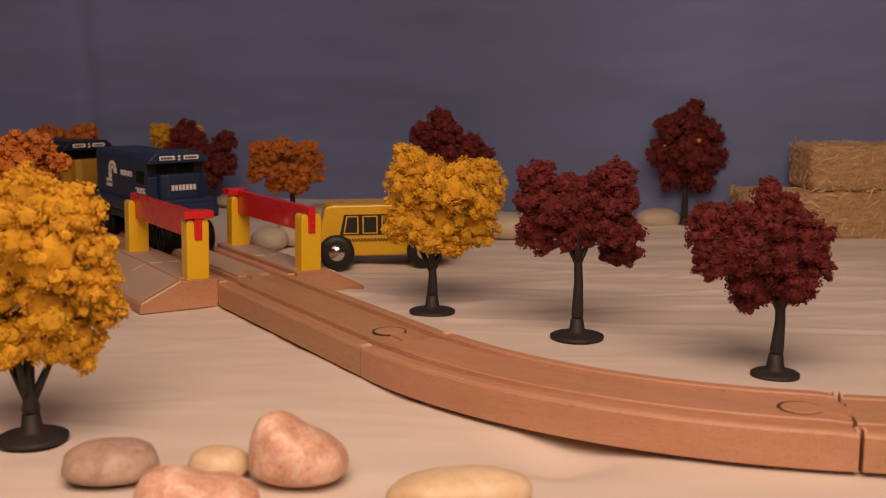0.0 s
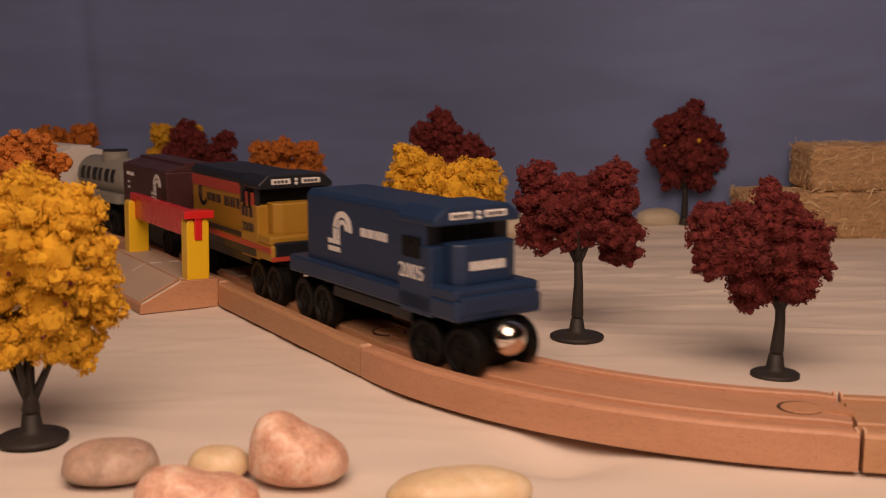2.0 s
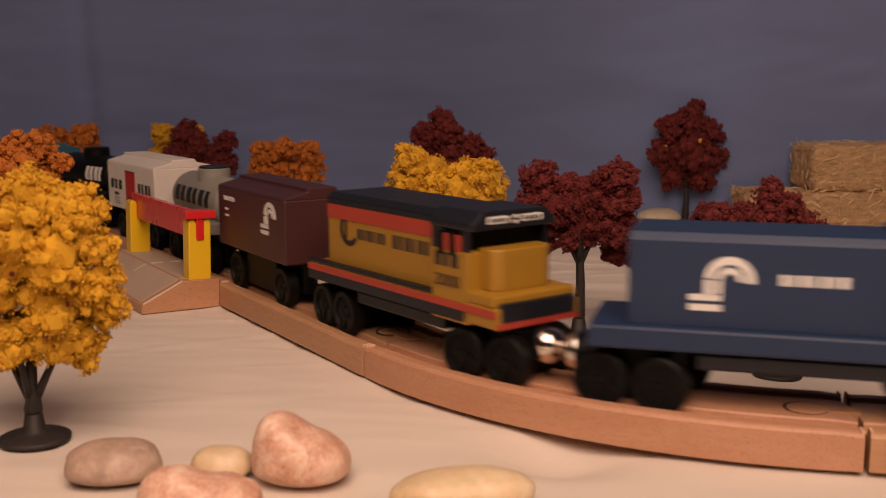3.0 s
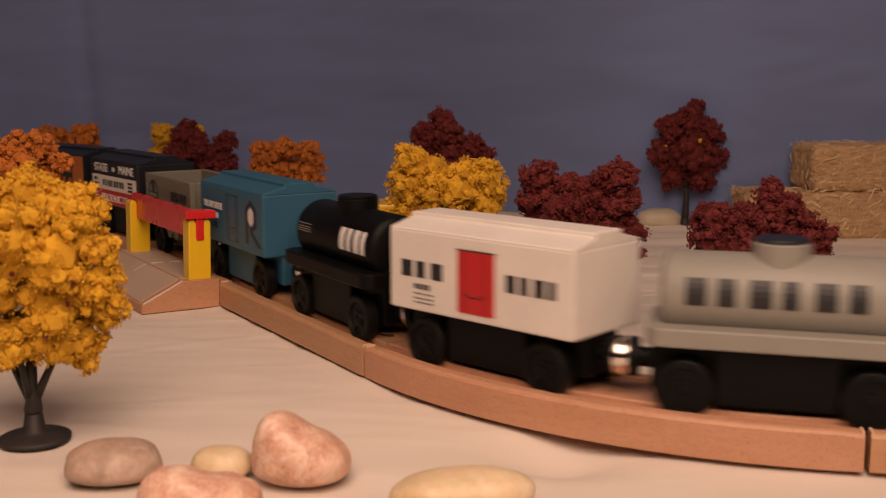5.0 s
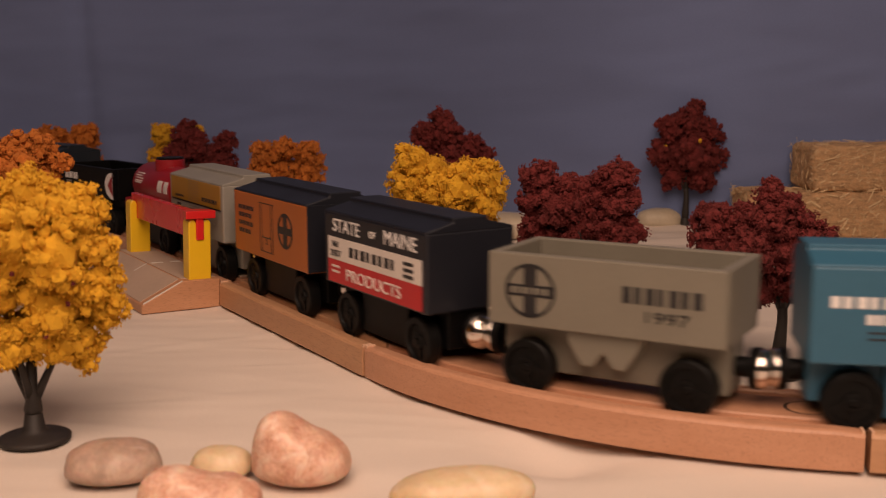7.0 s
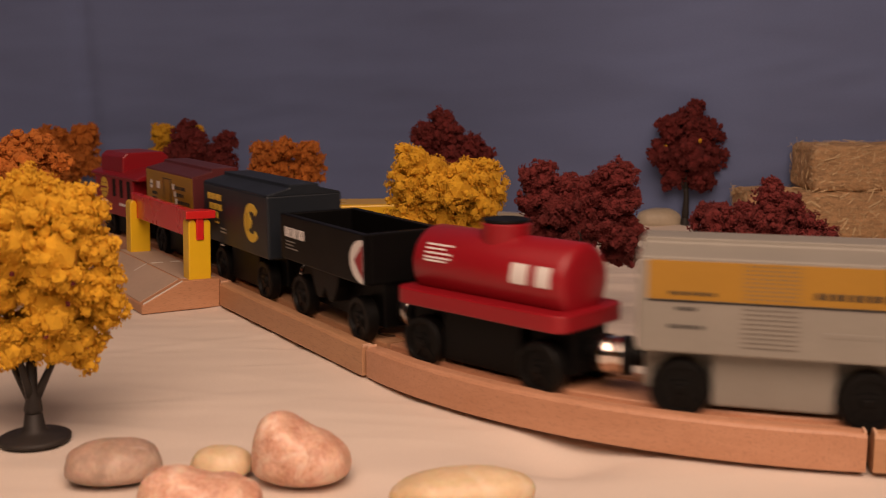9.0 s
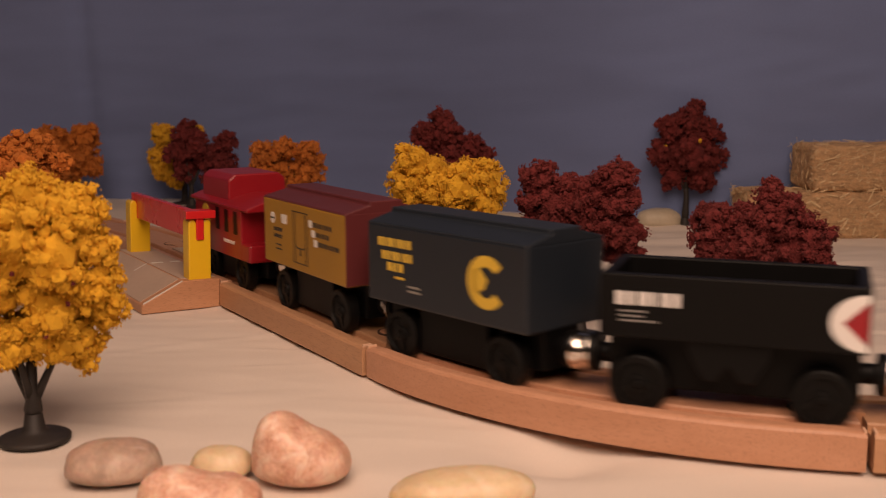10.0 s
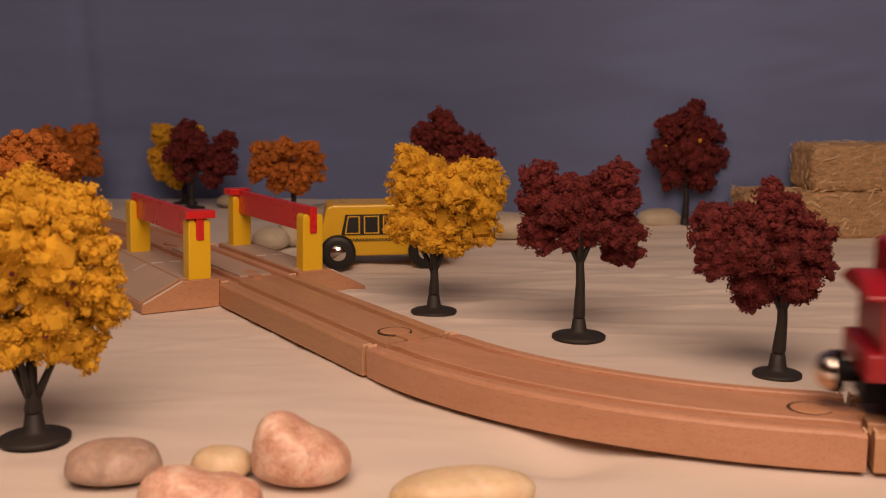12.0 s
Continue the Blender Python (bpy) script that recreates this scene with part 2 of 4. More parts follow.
# ---- wooden track ----
HALF = 0.020
SECTION = [(-HALF, 0.0006), (-HALF, TOP - 0.0012), (-HALF + 0.0005, TOP - 0.0004), (-HALF + 0.0014, TOP), (-0.0151, TOP), (-0.0147, TOP - 0.0005), (-0.0145, GROOVE), (-0.0101, GROOVE), (-0.0099, TOP - 0.0005), (-0.0095, TOP)]
SECTION = SECTION + [(-a, z) for a, z in SECTION[::-1]]


def track_mesh(s0, s1, origin, steps, mat=None):
    """The grooved section swept along the line from s0 to s1, in the space of origin."""
    mat = mat or BEECH
    back = origin.inverted()
    verts, faces, n = [], [], len(SECTION)
    for k in range(steps + 1):
        s = s0 + (s1 - s0) * k / steps
        m = back @ rail_pose(s)
        shrink = 0.0006 if k in (0, steps) else 0.0
        for a, z in SECTION:
            verts.append(m @ Vector((0, a * (1 - shrink * 20), z - (shrink if z > 0.005 else 0))))
    for k in range(steps):
        for i in range(n):
            faces.append((k * n + i, k * n + (i + 1) % n, (k + 1) * n + (i + 1) % n, (k + 1) * n + i))
    faces += [tuple(range(n))[::-1], tuple(steps * n + i for i in range(n))]
    return mesh_of("track_body", verts, faces, mat)


def add_peg(parent, s, origin, reach=0.0135):
    """The round peg of the next piece with the dark slit round it, lying in its socket."""
    m = origin.inverted() @ rail_pose(s)
    bm = bmesh.new()
    add_lathe(bm, [(TOP - 0.006, 0.0058), (TOP + 0.0001, 0.0058), (TOP + 0.0003, 0.0052)], "z", (reach, 0, 0), 24)
    add_box(bm, min(-0.001, reach + 0.003), max(0.001, reach - 0.003), -0.0028, 0.0028, TOP - 0.006, TOP + 0.0002)
    part("peg", bm, BEECH_TURN, parent, m=m)
    bm = bmesh.new()
    add_lathe(bm, [(TOP - 0.006, 0.0065), (TOP + 0.00006, 0.0065)], "z", (reach * 1.03, 0, 0), 24)
    part("socket", bm, SLIT, parent, "dark slit of the socket", m=m)


WORN_WOOD = material("worn_beech_edge", (0.66, 0.42, 0.28), 0.7, var=0.2)
SLIT = material("dark_slit", (0.07, 0.035, 0.02), 0.9, var=0.2)


def track_piece(name, label, s0, s1, steps=1, peg=None, reach=0.0135, mat=None):
    origin = rail_pose((s0 + s1) / 2)
    ob = thing(name, label, "toy track", "wooden track pieces", origin)
    link("track_body", track_mesh(s0 + 0.0003, s1 - 0.0003, origin, steps, mat), ob)
    if peg is not None:
        add_peg(ob, peg, origin, reach)
    for end, way in ((s0, 1), (s1, -1)):
        m = origin.inverted() @ rail_pose(end + way * 0.0007)
        for a, b in ((-0.0192, -0.0156), (0.0156, 0.0192)):
            bm = bmesh.new()
            add_box(bm, -0.0004, 0.0004, a, b, TOP - 0.0010, TOP + 0.00012, 0.0001, 1)
            part("worn_edge", bm, WORN_WOOD, ob, "pale worn edge", m=m)
    return ob


# pieces that the passing train pushes along, and how far each goes in proportion
PUSHED = []


def build_tracks():
    straight = "straight piece of grooved beech toy railway track"
    track_piece("straight_track", straight, -STRAIGHT, 0, 1, -STRAIGHT, -0.0135, BEECH_PALE)
    PUSHED.append((track_piece("curved_track", "curved piece of grooved beech toy railway track", 0, ARC, 24, 0.0, -0.0135), 1.0))
    s = ARC
    for k in range(8):
        PUSHED.append((track_piece("straight_track", straight, s + 0.0006, s + 0.2166, 1, s + 0.0006, -0.0135, BEECH_PALE), 1.55))
        s += 0.2166
    s = -STRAIGHT - CROSSING
    for k in range(4):
        track_piece("curved_track", "gently curved piece of grooved beech toy track", s - FAR_ARC / 4, s, 8, s, -0.0135)
        s -= FAR_ARC / 4
    for k in range(6):
        track_piece("straight_track", straight, s - 0.216, s, 1, s, -0.0135)
        s -= 0.216


def build_crossing():
    """Level crossing: grooved middle, two ramps, four posts, two red barriers. Its space: x along the line, ending at 0."""
    flat = rail_pose(-STRAIGHT)
    # its near ramp lies on a fold of the sheet and stands a little higher
    origin = Matrix.Translation((0.0006, 0.0004, 0.0)) @ flat @ Matrix.Rotation(radians(0.3), 4, "Z") @ Matrix.Rotation(radians(-1.5), 4, "X")
    ob = thing("level_crossing", "wooden toy level crossing with yellow posts and red barriers", "level crossing", m=origin)
    link("track_body", track_mesh(-STRAIGHT - CROSSING + 0.0003, -STRAIGHT - 0.0003, flat, 1), ob)
    L = CROSSING
    for side in (-1, 1):
        bm = bmesh.new()
        out = [(side * 0.0202, -0.0006), (side * 0.0202, TOP + 0.0008), (side * 0.0380, TOP + 0.0008), (side * 0.0575, 0.0030), (side * 0.0575, -0.0012)]
        add_prism(bm, out, "x", -L + 0.0003, -0.0003, 0.0004, 1)
        part("ramp", bm, BEECH_TURN, ob, "beech ramp with worn edges")
        bm = bmesh.new()
        add_box(bm, -L + 0.004, -0.006, min(side * 0.0206, side * 0.0372), max(side * 0.0206, side * 0.0372), TOP - 0.001, TOP + 0.00105)
        part("road_print", bm, GREY_PAINT, ob, "grey printed road surface")
        bm = bmesh.new()
        slope = [(side * 0.0384, TOP + 0.0010), (side * 0.0565, 0.0038), (side * 0.0565, 0.0028), (side * 0.0384, TOP - 0.001)]
        add_prism(bm, slope, "x", -L + 0.004, -0.006)
        part("road_print", bm, GREY_PAINT, ob, "grey printed road surface")
        for v0, v1 in ((0.021, 0.026), (0.030, 0.036)):
            bm = bmesh.new()
            add_box(bm, -L / 2 - 0.0008, -L / 2 + 0.0008, min(side * v0, side * v1), max(side * v0, side * v1), TOP, TOP + 0.0013)
            part("road_line", bm, WHITE_LINE, ob, "worn white road line")
        for u, w in ((-0.0009, 0.0006), (-0.055, 0.0014)):
            for f0, f1 in (((0.0, 0.35), (0.62, 1.0)) if u < -0.003 else ((0.0, 1.0),)):
                bm = bmesh.new()
                p = [(side * (0.0382 + 0.0185 * f), TOP + 0.0011 - 0.0092 * f) for f in (f0, f1)]
                add_prism(bm, [p[0], p[1], (p[1][0], p[1][1] - 0.001), (p[0][0], p[0][1] - 0.001)], "x", u - w / 2, u + w / 2)
                part("road_line", bm, WHITE_LINE, ob, "worn white road line")
    bm = bmesh.new()
    add_box(bm, -L + 0.004, -0.006, -0.0082, 0.0082, TOP - 0.001, TOP + 0.00025)
    part("road_print", bm, GREY_PAINT, ob, "grey printed road surface")
    for side in (-1, 1):
        v = side * 0.0290
        for u in (-0.0066, -0.0988):
            bm = bmesh.new()
            w, h = 0.0054, 0.0288
            arc = [(math.cos(a) * 0.0019, math.sin(a) * 0.0019) for a in np.linspace(math.pi, 0, 7)]
            out = [(v - w, TOP)] + [(v - w + 0.0019 + a, TOP + h - 0.0019 + b) for a, b in arc] + [(v - w + 0.0038, TOP + h - 0.0085), (v + w - 0.0038, TOP + h - 0.0085)]
            out += [(v + w - 0.0019 + a, TOP + h - 0.0019 + b) for a, b in arc] + [(v + w, TOP)]
            add_prism(bm, out, "x", u - 0.0042, u + 0.0042, 0.0007, 2)
            part("post", bm, YELLOW_PLASTIC, ob, "glossy yellow plastic post")
        bm = bmesh.new()
        add_box(bm, -0.1042, -0.0016, v - 0.0018, v + 0.0018, TOP + 0.0192, TOP + 0.0322, 0.0004)
        end = -0.0046 if side < 0 else -0.1005
        add_prism(bm, [(end - 0.006, v - 0.0018), (end - 0.003, v - 0.0062), (end + 0.004, v - 0.0072), (end + 0.004, v + 0.0072), (end - 0.003, v + 0.0062), (end - 0.006, v + 0.0018)][::(1 if side < 0 else -1)] if side < 0 else
                  [(end + 0.006, v - 0.0018), (end + 0.003, v - 0.0062), (end - 0.004, v - 0.0072), (end - 0.004, v + 0.0072), (end + 0.003, v + 0.0062), (end + 0.006, v + 0.0018)], "z", TOP + 0.0293, TOP + 0.0330, 0.0004)
        part("barrier", bm, RED_PLASTIC, ob, "glossy red plastic barrier")


build_tracks()
build_crossing()


# ---- trees ----
CRUMB = np.array([(1, 0, 0), (-1, 0, 0), (0, 1, 0), (0, -1, 0), (0, 0, 1), (0, 0, -1)], float)
CRUMB_FACES = np.array([(0, 2, 4), (2, 1, 4), (1, 3, 4), (3, 0, 4), (2, 0, 5), (1, 2, 5), (3, 1, 5), (0, 3, 5)])


def ball_shape(level):
    b = bmesh.new()
    bmesh.ops.create_icosphere(b, subdivisions=level, radius=1.0)
    b.verts.ensure_lookup_table()
    shape = np.array([tuple(v.co) for v in b.verts]), np.array([tuple(v.index for v in f.verts) for f in b.faces])
    b.free()
    return shape


BALL, BALL_FACES = ball_shape(1)


def lumps(p, k, seed):
    """Cheap smooth noise of many points, about -1 to 1."""
    rng = np.random.RandomState(seed)
    total = np.zeros(len(p))
    for _ in range(7):
        d = rng.normal(size=3)
        d /= np.linalg.norm(d)
        total += np.sin(p @ d * k * rng.uniform(0.6, 1.5) + rng.uniform(0, 6.28))
    return total / 3.0


def build_tree(label, foam, x, y, mm, lobes, crumbs, crumb, seed, trunk=1.0, fork=None, spots=(), lean=0.0, foot=0.0106):
    """A model tree: round foot, socket, trunk and limbs of dark plastic, crown of foam crumbs.
    lobes: (across, up, radius) in units of mm millimetres from the foot."""
    rng, rnd = random.Random(seed), np.random.RandomState(seed)
    k = mm * 0.001
    ob = thing("model_tree", label, "tree", "model trees", pose(x, y, 0.0))
    low = min(b - r for a, b, r in lobes) * k
    bm = bmesh.new()
    add_lathe(bm, [(-0.001, foot * 0.99), (0.0002, foot), (0.0006, foot * 0.93), (0.0011, foot * 0.7), (0.0016, foot * 0.45), (0.0026, 0.0033), (0.0072, 0.0026), (0.0076, 0.0021)], "z", (0, 0, 0), 32)
    part("foot", bm, TREE_PLASTIC, ob, smooth=True)
    bm = bmesh.new()
    fork = fork or max(low + 0.004, 0.020)
    add_tube(bm, [(0, 0, 0.0074), (0, 0, 0.0085), (0.0003, 0, 0.5 * fork + 0.006), (-0.0002, 0, fork + 0.002), (0.0004, 0, fork + 0.016)], [0.0022 * trunk, 0.0026 * trunk, 0.0019 * trunk, 0.0018 * trunk, 0.0010 * trunk])
    for a, reach in ((0.4, 1), (2.7, 1.1), (1.6, 0.6), (4.5, 0.8)):
        dx, dy = math.cos(a) * 0.0068 * reach, math.sin(a) * 0.005 * reach
        add_tube(bm, [(0, 0, fork - 0.003), (dx * 0.6, dy * 0.6, fork + 0.005), (dx * 1.5, dy * 1.5, fork + 0.017)], [0.0014 * trunk, 0.0011 * trunk, 0.0007])
    for v in bm.verts:
        v.co.x += lean * v.co.z + 0.0002 * noise.noise(v.co * 260)
        v.co.y += 0.0002 * noise.noise(v.co * 260 + Vector((5, 0, 0)))
    part("trunk", bm, TREE_PLASTIC, ob, smooth=True)
    # each lobe carries smaller knobs, each knob a skin of fine crumbs
    knobs = []
    for a, b, r in lobes:
        for across, back, rad in ((a * k, rng.uniform(-0.35, 0.35) * r * k, r * k), (a * k * 0.85, rng.choice((-1, 1)) * r * k * 0.75, r * k * 0.85)):
            middle = Vector((across, back, b * k))
            knobs.append((middle, rad * 0.80, middle))
            for _ in range(34):
                d = Vector((rng.gauss(0, 1), rng.gauss(0, 1), rng.gauss(0, 1))).normalized()
                knobs.append((middle + d * rad * rng.uniform(0.66, 0.98), rad * rng.uniform(0.13, 0.36), middle))
    centres, radii = np.array([c for c, r, m in knobs]), np.array([r for c, r, m in knobs])
    middles = np.array([m for c, r, m in knobs])
    pick = rnd.choice(len(knobs), crumbs, p=radii ** 2 / (radii ** 2).sum())
    d = rnd.normal(size=(crumbs, 3))
    d /= np.linalg.norm(d, axis=1)[:, None]
    p = centres[pick] + d * (radii[pick] * (0.80 + 0.33 * rnd.rand(crumbs)))[:, None]
    p += 0.0005 * np.stack([lumps(p, 900, seed + 3 + q) for q in range(3)], 1)
    keep = np.einsum("ij,ij->i", p - middles[pick], d) > -0.25 * radii[pick]
    for c, r, m in knobs[::35]:
        keep &= np.linalg.norm(p - np.array(c), axis=1) > r * 0.86
    p = p[keep]
    scale = crumb * (0.38 + 0.85 * rnd.rand(len(p)) ** 2)
    n = len(p)
    jitter = 0.5 + 1.0 * rnd.rand(n, 6, 1)
    spin = np.linalg.qr(rnd.normal(size=(n, 3, 3)))[0]
    shape = np.einsum("nij,kj->nki", spin, CRUMB) * jitter
    verts = (p[:, None, :] + shape * scale[:, None, None]).reshape(-1, 3)
    faces = (np.arange(n)[:, None, None] * 6 + CRUMB_FACES[None]).reshape(-1, 3)
    ball = len(BALL)
    solid = (centres[:, None, :] + BALL[None] * (radii * 0.86)[:, None, None]).reshape(-1, 3)
    solid += 0.0004 * np.stack([lumps(solid, 1100, seed + 7 + q) for q in range(3)], 1)
    more = (len(verts) + np.arange(len(knobs))[:, None, None] * ball + BALL_FACES[None]).reshape(-1, 3)
    me = bpy.data.meshes.new("crown")
    me.from_pydata(np.concatenate([verts, solid]), [], np.concatenate([faces, more]))
    me.materials.append(foam)
    link("crown", me, ob)
    for mat, count in spots:
        near = p[p[:, 1] < np.percentile(p[:, 1], 14)]
        for c in near[rnd.choice(len(near), count)]:
            bm = bmesh.new()
            bmesh.ops.create_icosphere(bm, subdivisions=2, radius=crumb * 1.2, matrix=Matrix.Translation(Vector(c) + Vector((0, -crumb, 0))))
            for v in bm.verts:
                v.co += Vector((rng.gauss(0, 1), rng.gauss(0, 1), rng.gauss(0, 1))) * crumb * 0.5
            part("stray_foam", bm, mat, ob, "stray crumb of another colour")
    return ob


def lobes_at(bx, by, rows):
    return [(a - bx, by - b, r) for a, b, r in rows]


build_tree("model tree with a bright yellow foam crown on a round foot", FOAM_YELLOW, -0.1238, 0.3154, 0.164, lobes_at(46, 773, [
    (60, 318, 45), (-20, 335, 50), (118, 345, 50), (165, 365, 40), (50, 400, 80), (140, 425, 70), (188, 490, 42), (196, 535, 32), (100, 520, 80),
    (-20, 460, 80), (-60, 540, 60), (20, 580, 55), (140, 585, 45), (158, 338, 32), (188, 425, 34), (148, 630, 22), (90, 600, 35), (-70, 590, 45)]), 62000, 0.00050, 11, trunk=1.1, fork=0.013, spots=((FOAM_RED, 7),))
build_tree("model tree with a golden yellow foam crown and dark trunk", FOAM_YELLOW, -0.0043, 0.4901, 0.255, lobes_at(768, 550, [
    (730, 288, 36), (717, 330, 36), (720, 385, 40), (770, 330, 52), (820, 325, 48), (866, 312, 38), (868, 350, 34), (850, 395, 42),
    (790, 385, 52), (760, 415, 30), (805, 430, 24), (703, 398, 24)]), 48000, 0.00052, 12, fork=0.021)
build_tree("model tree with a maroon foam crown split in two lobes", FOAM_RED, 0.0566, 0.4415, 0.230, lobes_at(1024, 601, [
    (945, 312, 30), (938, 350, 28), (960, 360, 42), (950, 408, 36), (1000, 352, 42), (1015, 332, 24), (1020, 390, 42), (1070, 340, 42),
    (1095, 314, 33), (1098, 360, 38), (1103, 410, 36), (1105, 448, 32), (957, 433, 19), (1080, 400, 38), (1003, 424, 24), (1048, 414, 26)]), 48000, 0.00050, 13, fork=0.033, foot=0.0112)
build_tree("model tree with a bushy maroon foam crown", FOAM_RED, 0.1217, 0.3831, 0.200, lobes_at(1381, 669, [
    (1345, 337, 26), (1370, 367, 38), (1320, 390, 42), (1255, 388, 36), (1246, 430, 33), (1300, 440, 52), (1380, 440, 56), (1428, 420, 42),
    (1443, 468, 33), (1400, 498, 42), (1330, 500, 46), (1328, 536, 24), (1252, 468, 28)]), 50000, 0.00046, 14, fork=0.026, lean=0.035, foot=0.0088)
build_tree("tall narrow model tree with a maroon crown and topknot", FOAM_RED, 0.1702, 0.7557, 0.394, lobes_at(1212, 404, [
    (1225, 190, 15), (1215, 215, 26), (1180, 225, 26), (1245, 235, 28), (1168, 270, 26), (1215, 270, 40), (1258, 280, 26), (1190, 310, 26), (1235, 313, 26)]), 20000, 0.0008, 15, spots=((FOAM_YELLOW, 3),))
build_tree("model tree with an orange foam crown behind the yellow tree", FOAM_ORANGE, -0.1800, 0.4650, 0.242, lobes_at(40, 590, [
    (30, 278, 35), (72, 272, 30), (108, 297, 20), (50, 325, 55), (0, 305, 45), (50, 380, 60), (0, 400, 50)]), 18000, 0.0006, 16)
build_tree("small model tree with a rust orange foam crown", FOAM_ORANGE, -0.2976, 0.8743, 0.455, lobes_at(135, 370, [
    (100, 245, 25), (155, 245, 28), (150, 280, 30), (110, 275, 30), (168, 295, 20), (130, 300, 25)]), 13000, 0.0008, 17)
build_tree("model tree with a dark maroon crown near the backdrop", FOAM_RED, -0.2048, 0.8798, 0.458, lobes_at(337, 368, [
    (330, 237, 25), (320, 270, 28), (350, 262, 26), (375, 277, 26), (405, 253, 20), (400, 290, 23), (378, 315, 20), (328, 300, 22)]), 13000, 0.0008, 18)
build_tree("model tree with a yellow crown in front of the backdrop", FOAM_YELLOW, -0.2180, 0.9120, 0.475, lobes_at(325, 364, [
    (292, 246, 24), (284, 282, 21), (290, 304, 22), (312, 318, 20), (350, 237, 14), (320, 290, 25)]), 10000, 0.0008, 19)
build_tree("low model tree with an orange foam crown", FOAM_ORANGE, -0.1072, 0.7723, 0.402, lobes_at(520, 400, [
    (465, 277, 27), (510, 263, 22), (550, 270, 25), (553, 300, 27), (500, 300, 32), (460, 298, 22), (530, 323, 22), (490, 325, 18)]), 14000, 0.0007, 20)
build_tree("model tree with a maroon foam crown behind the bus", FOAM_RED, 0.0075, 0.7450, 0.388, lobes_at(800, 414, [
    (775, 217, 23), (747, 240, 24), (790, 245, 30), (830, 262, 26), (858, 277, 17), (800, 290, 40), (762, 285, 34)]), 14000, 0.0007, 21)


# ---- stones ----
def build_stone(label, mat, x, y, sx, sy, sz, seed, turn=0.0, skew=0.0, dip=0.0):
    """A pebble of sx x sy x sz metres on the sheet."""
    rng = random.Random(seed)
    b = bmesh.new()
    bmesh.ops.create_icosphere(b, subdivisions=4, radius=1.0)
    off = Vector((rng.random() * 9, rng.random() * 9, rng.random() * 9))
    for v in b.verts:
        p = v.co.copy()
        g = 1 + 0.09 * noise.noise(p * 0.9 + off) + 0.035 * noise.noise(p * 2.4 + off) + 0.010 * noise.noise(p * 7 + off)
        p = Vector([math.copysign(abs(c) ** 0.88, c) for c in p]) * g
        up = p.z * max(0.3, 1 + skew * p.x) * (1 - dip * math.exp(-((p.x - 0.15) / 0.28) ** 2)) if p.z > 0 else p.z * 0.6
        v.co = Vector((p.x * sx / 2, p.y * sy / 2, up))
    low, high = min(v.co.z for v in b.verts), max(v.co.z for v in b.verts)
    for v in b.verts:
        v.co.z = max((v.co.z - low) / (high - low) - 0.05, 0) * sz - 0.0004
    ob = part("stone", b, mat, smooth=True, m=pose(x, y, 0.0, 0, 0, turn))
    return tagged(ob, label, "stone", "stones on the sheet")


build_stone("smooth tan pebble lying on the cloth", ROCK_TAN, -0.0900, 0.2820, 0.0260, 0.0190, 0.0112, 1, 7, 0.06)
build_stone("small flat cream pebble", ROCK_CREAM, -0.0610, 0.2840, 0.0172, 0.0140, 0.0086, 2, 0)
build_stone("large rounded pink pebble", ROCK_PINK, -0.0385, 0.2810, 0.0275, 0.0200, 0.0196, 3, -4, -0.62, 0.14)
build_stone("flat elongated cream pebble", ROCK_CREAM, 0.0050, 0.2580, 0.0375, 0.0180, 0.0122, 4, 3, 0.05)
build_stone("pink mottled pebble with a ridge", ROCK_PINK, -0.0610, 0.2560, 0.0310, 0.0180, 0.0136, 5, -3, -0.25, 0.16)
build_stone("pale flat stone beside the backdrop", ROCK_PALE, 0.1530, 0.7620, 0.0320, 0.0200, 0.0145, 6)
build_stone("pale stone near the level crossing", ROCK_PALE, -0.1080, 0.6720, 0.0240, 0.0200, 0.0150, 7)
build_stone("pale rounded stone near the level crossing", ROCK_PALE, -0.0900, 0.6850, 0.0320, 0.0240, 0.0200, 8)
build_stone("pale stone behind the bus", ROCK_PALE, -0.0880, 0.8150, 0.0300, 0.0240, 0.0120, 9)
build_stone("pale stone under the far trees", ROCK_PALE, -0.1700, 0.8900, 0.0340, 0.0240, 0.0120, 10)
build_stone("pale stone behind the yellow tree", ROCK_PALE, 0.0440, 0.7150, 0.0340, 0.0240, 0.0175, 12)


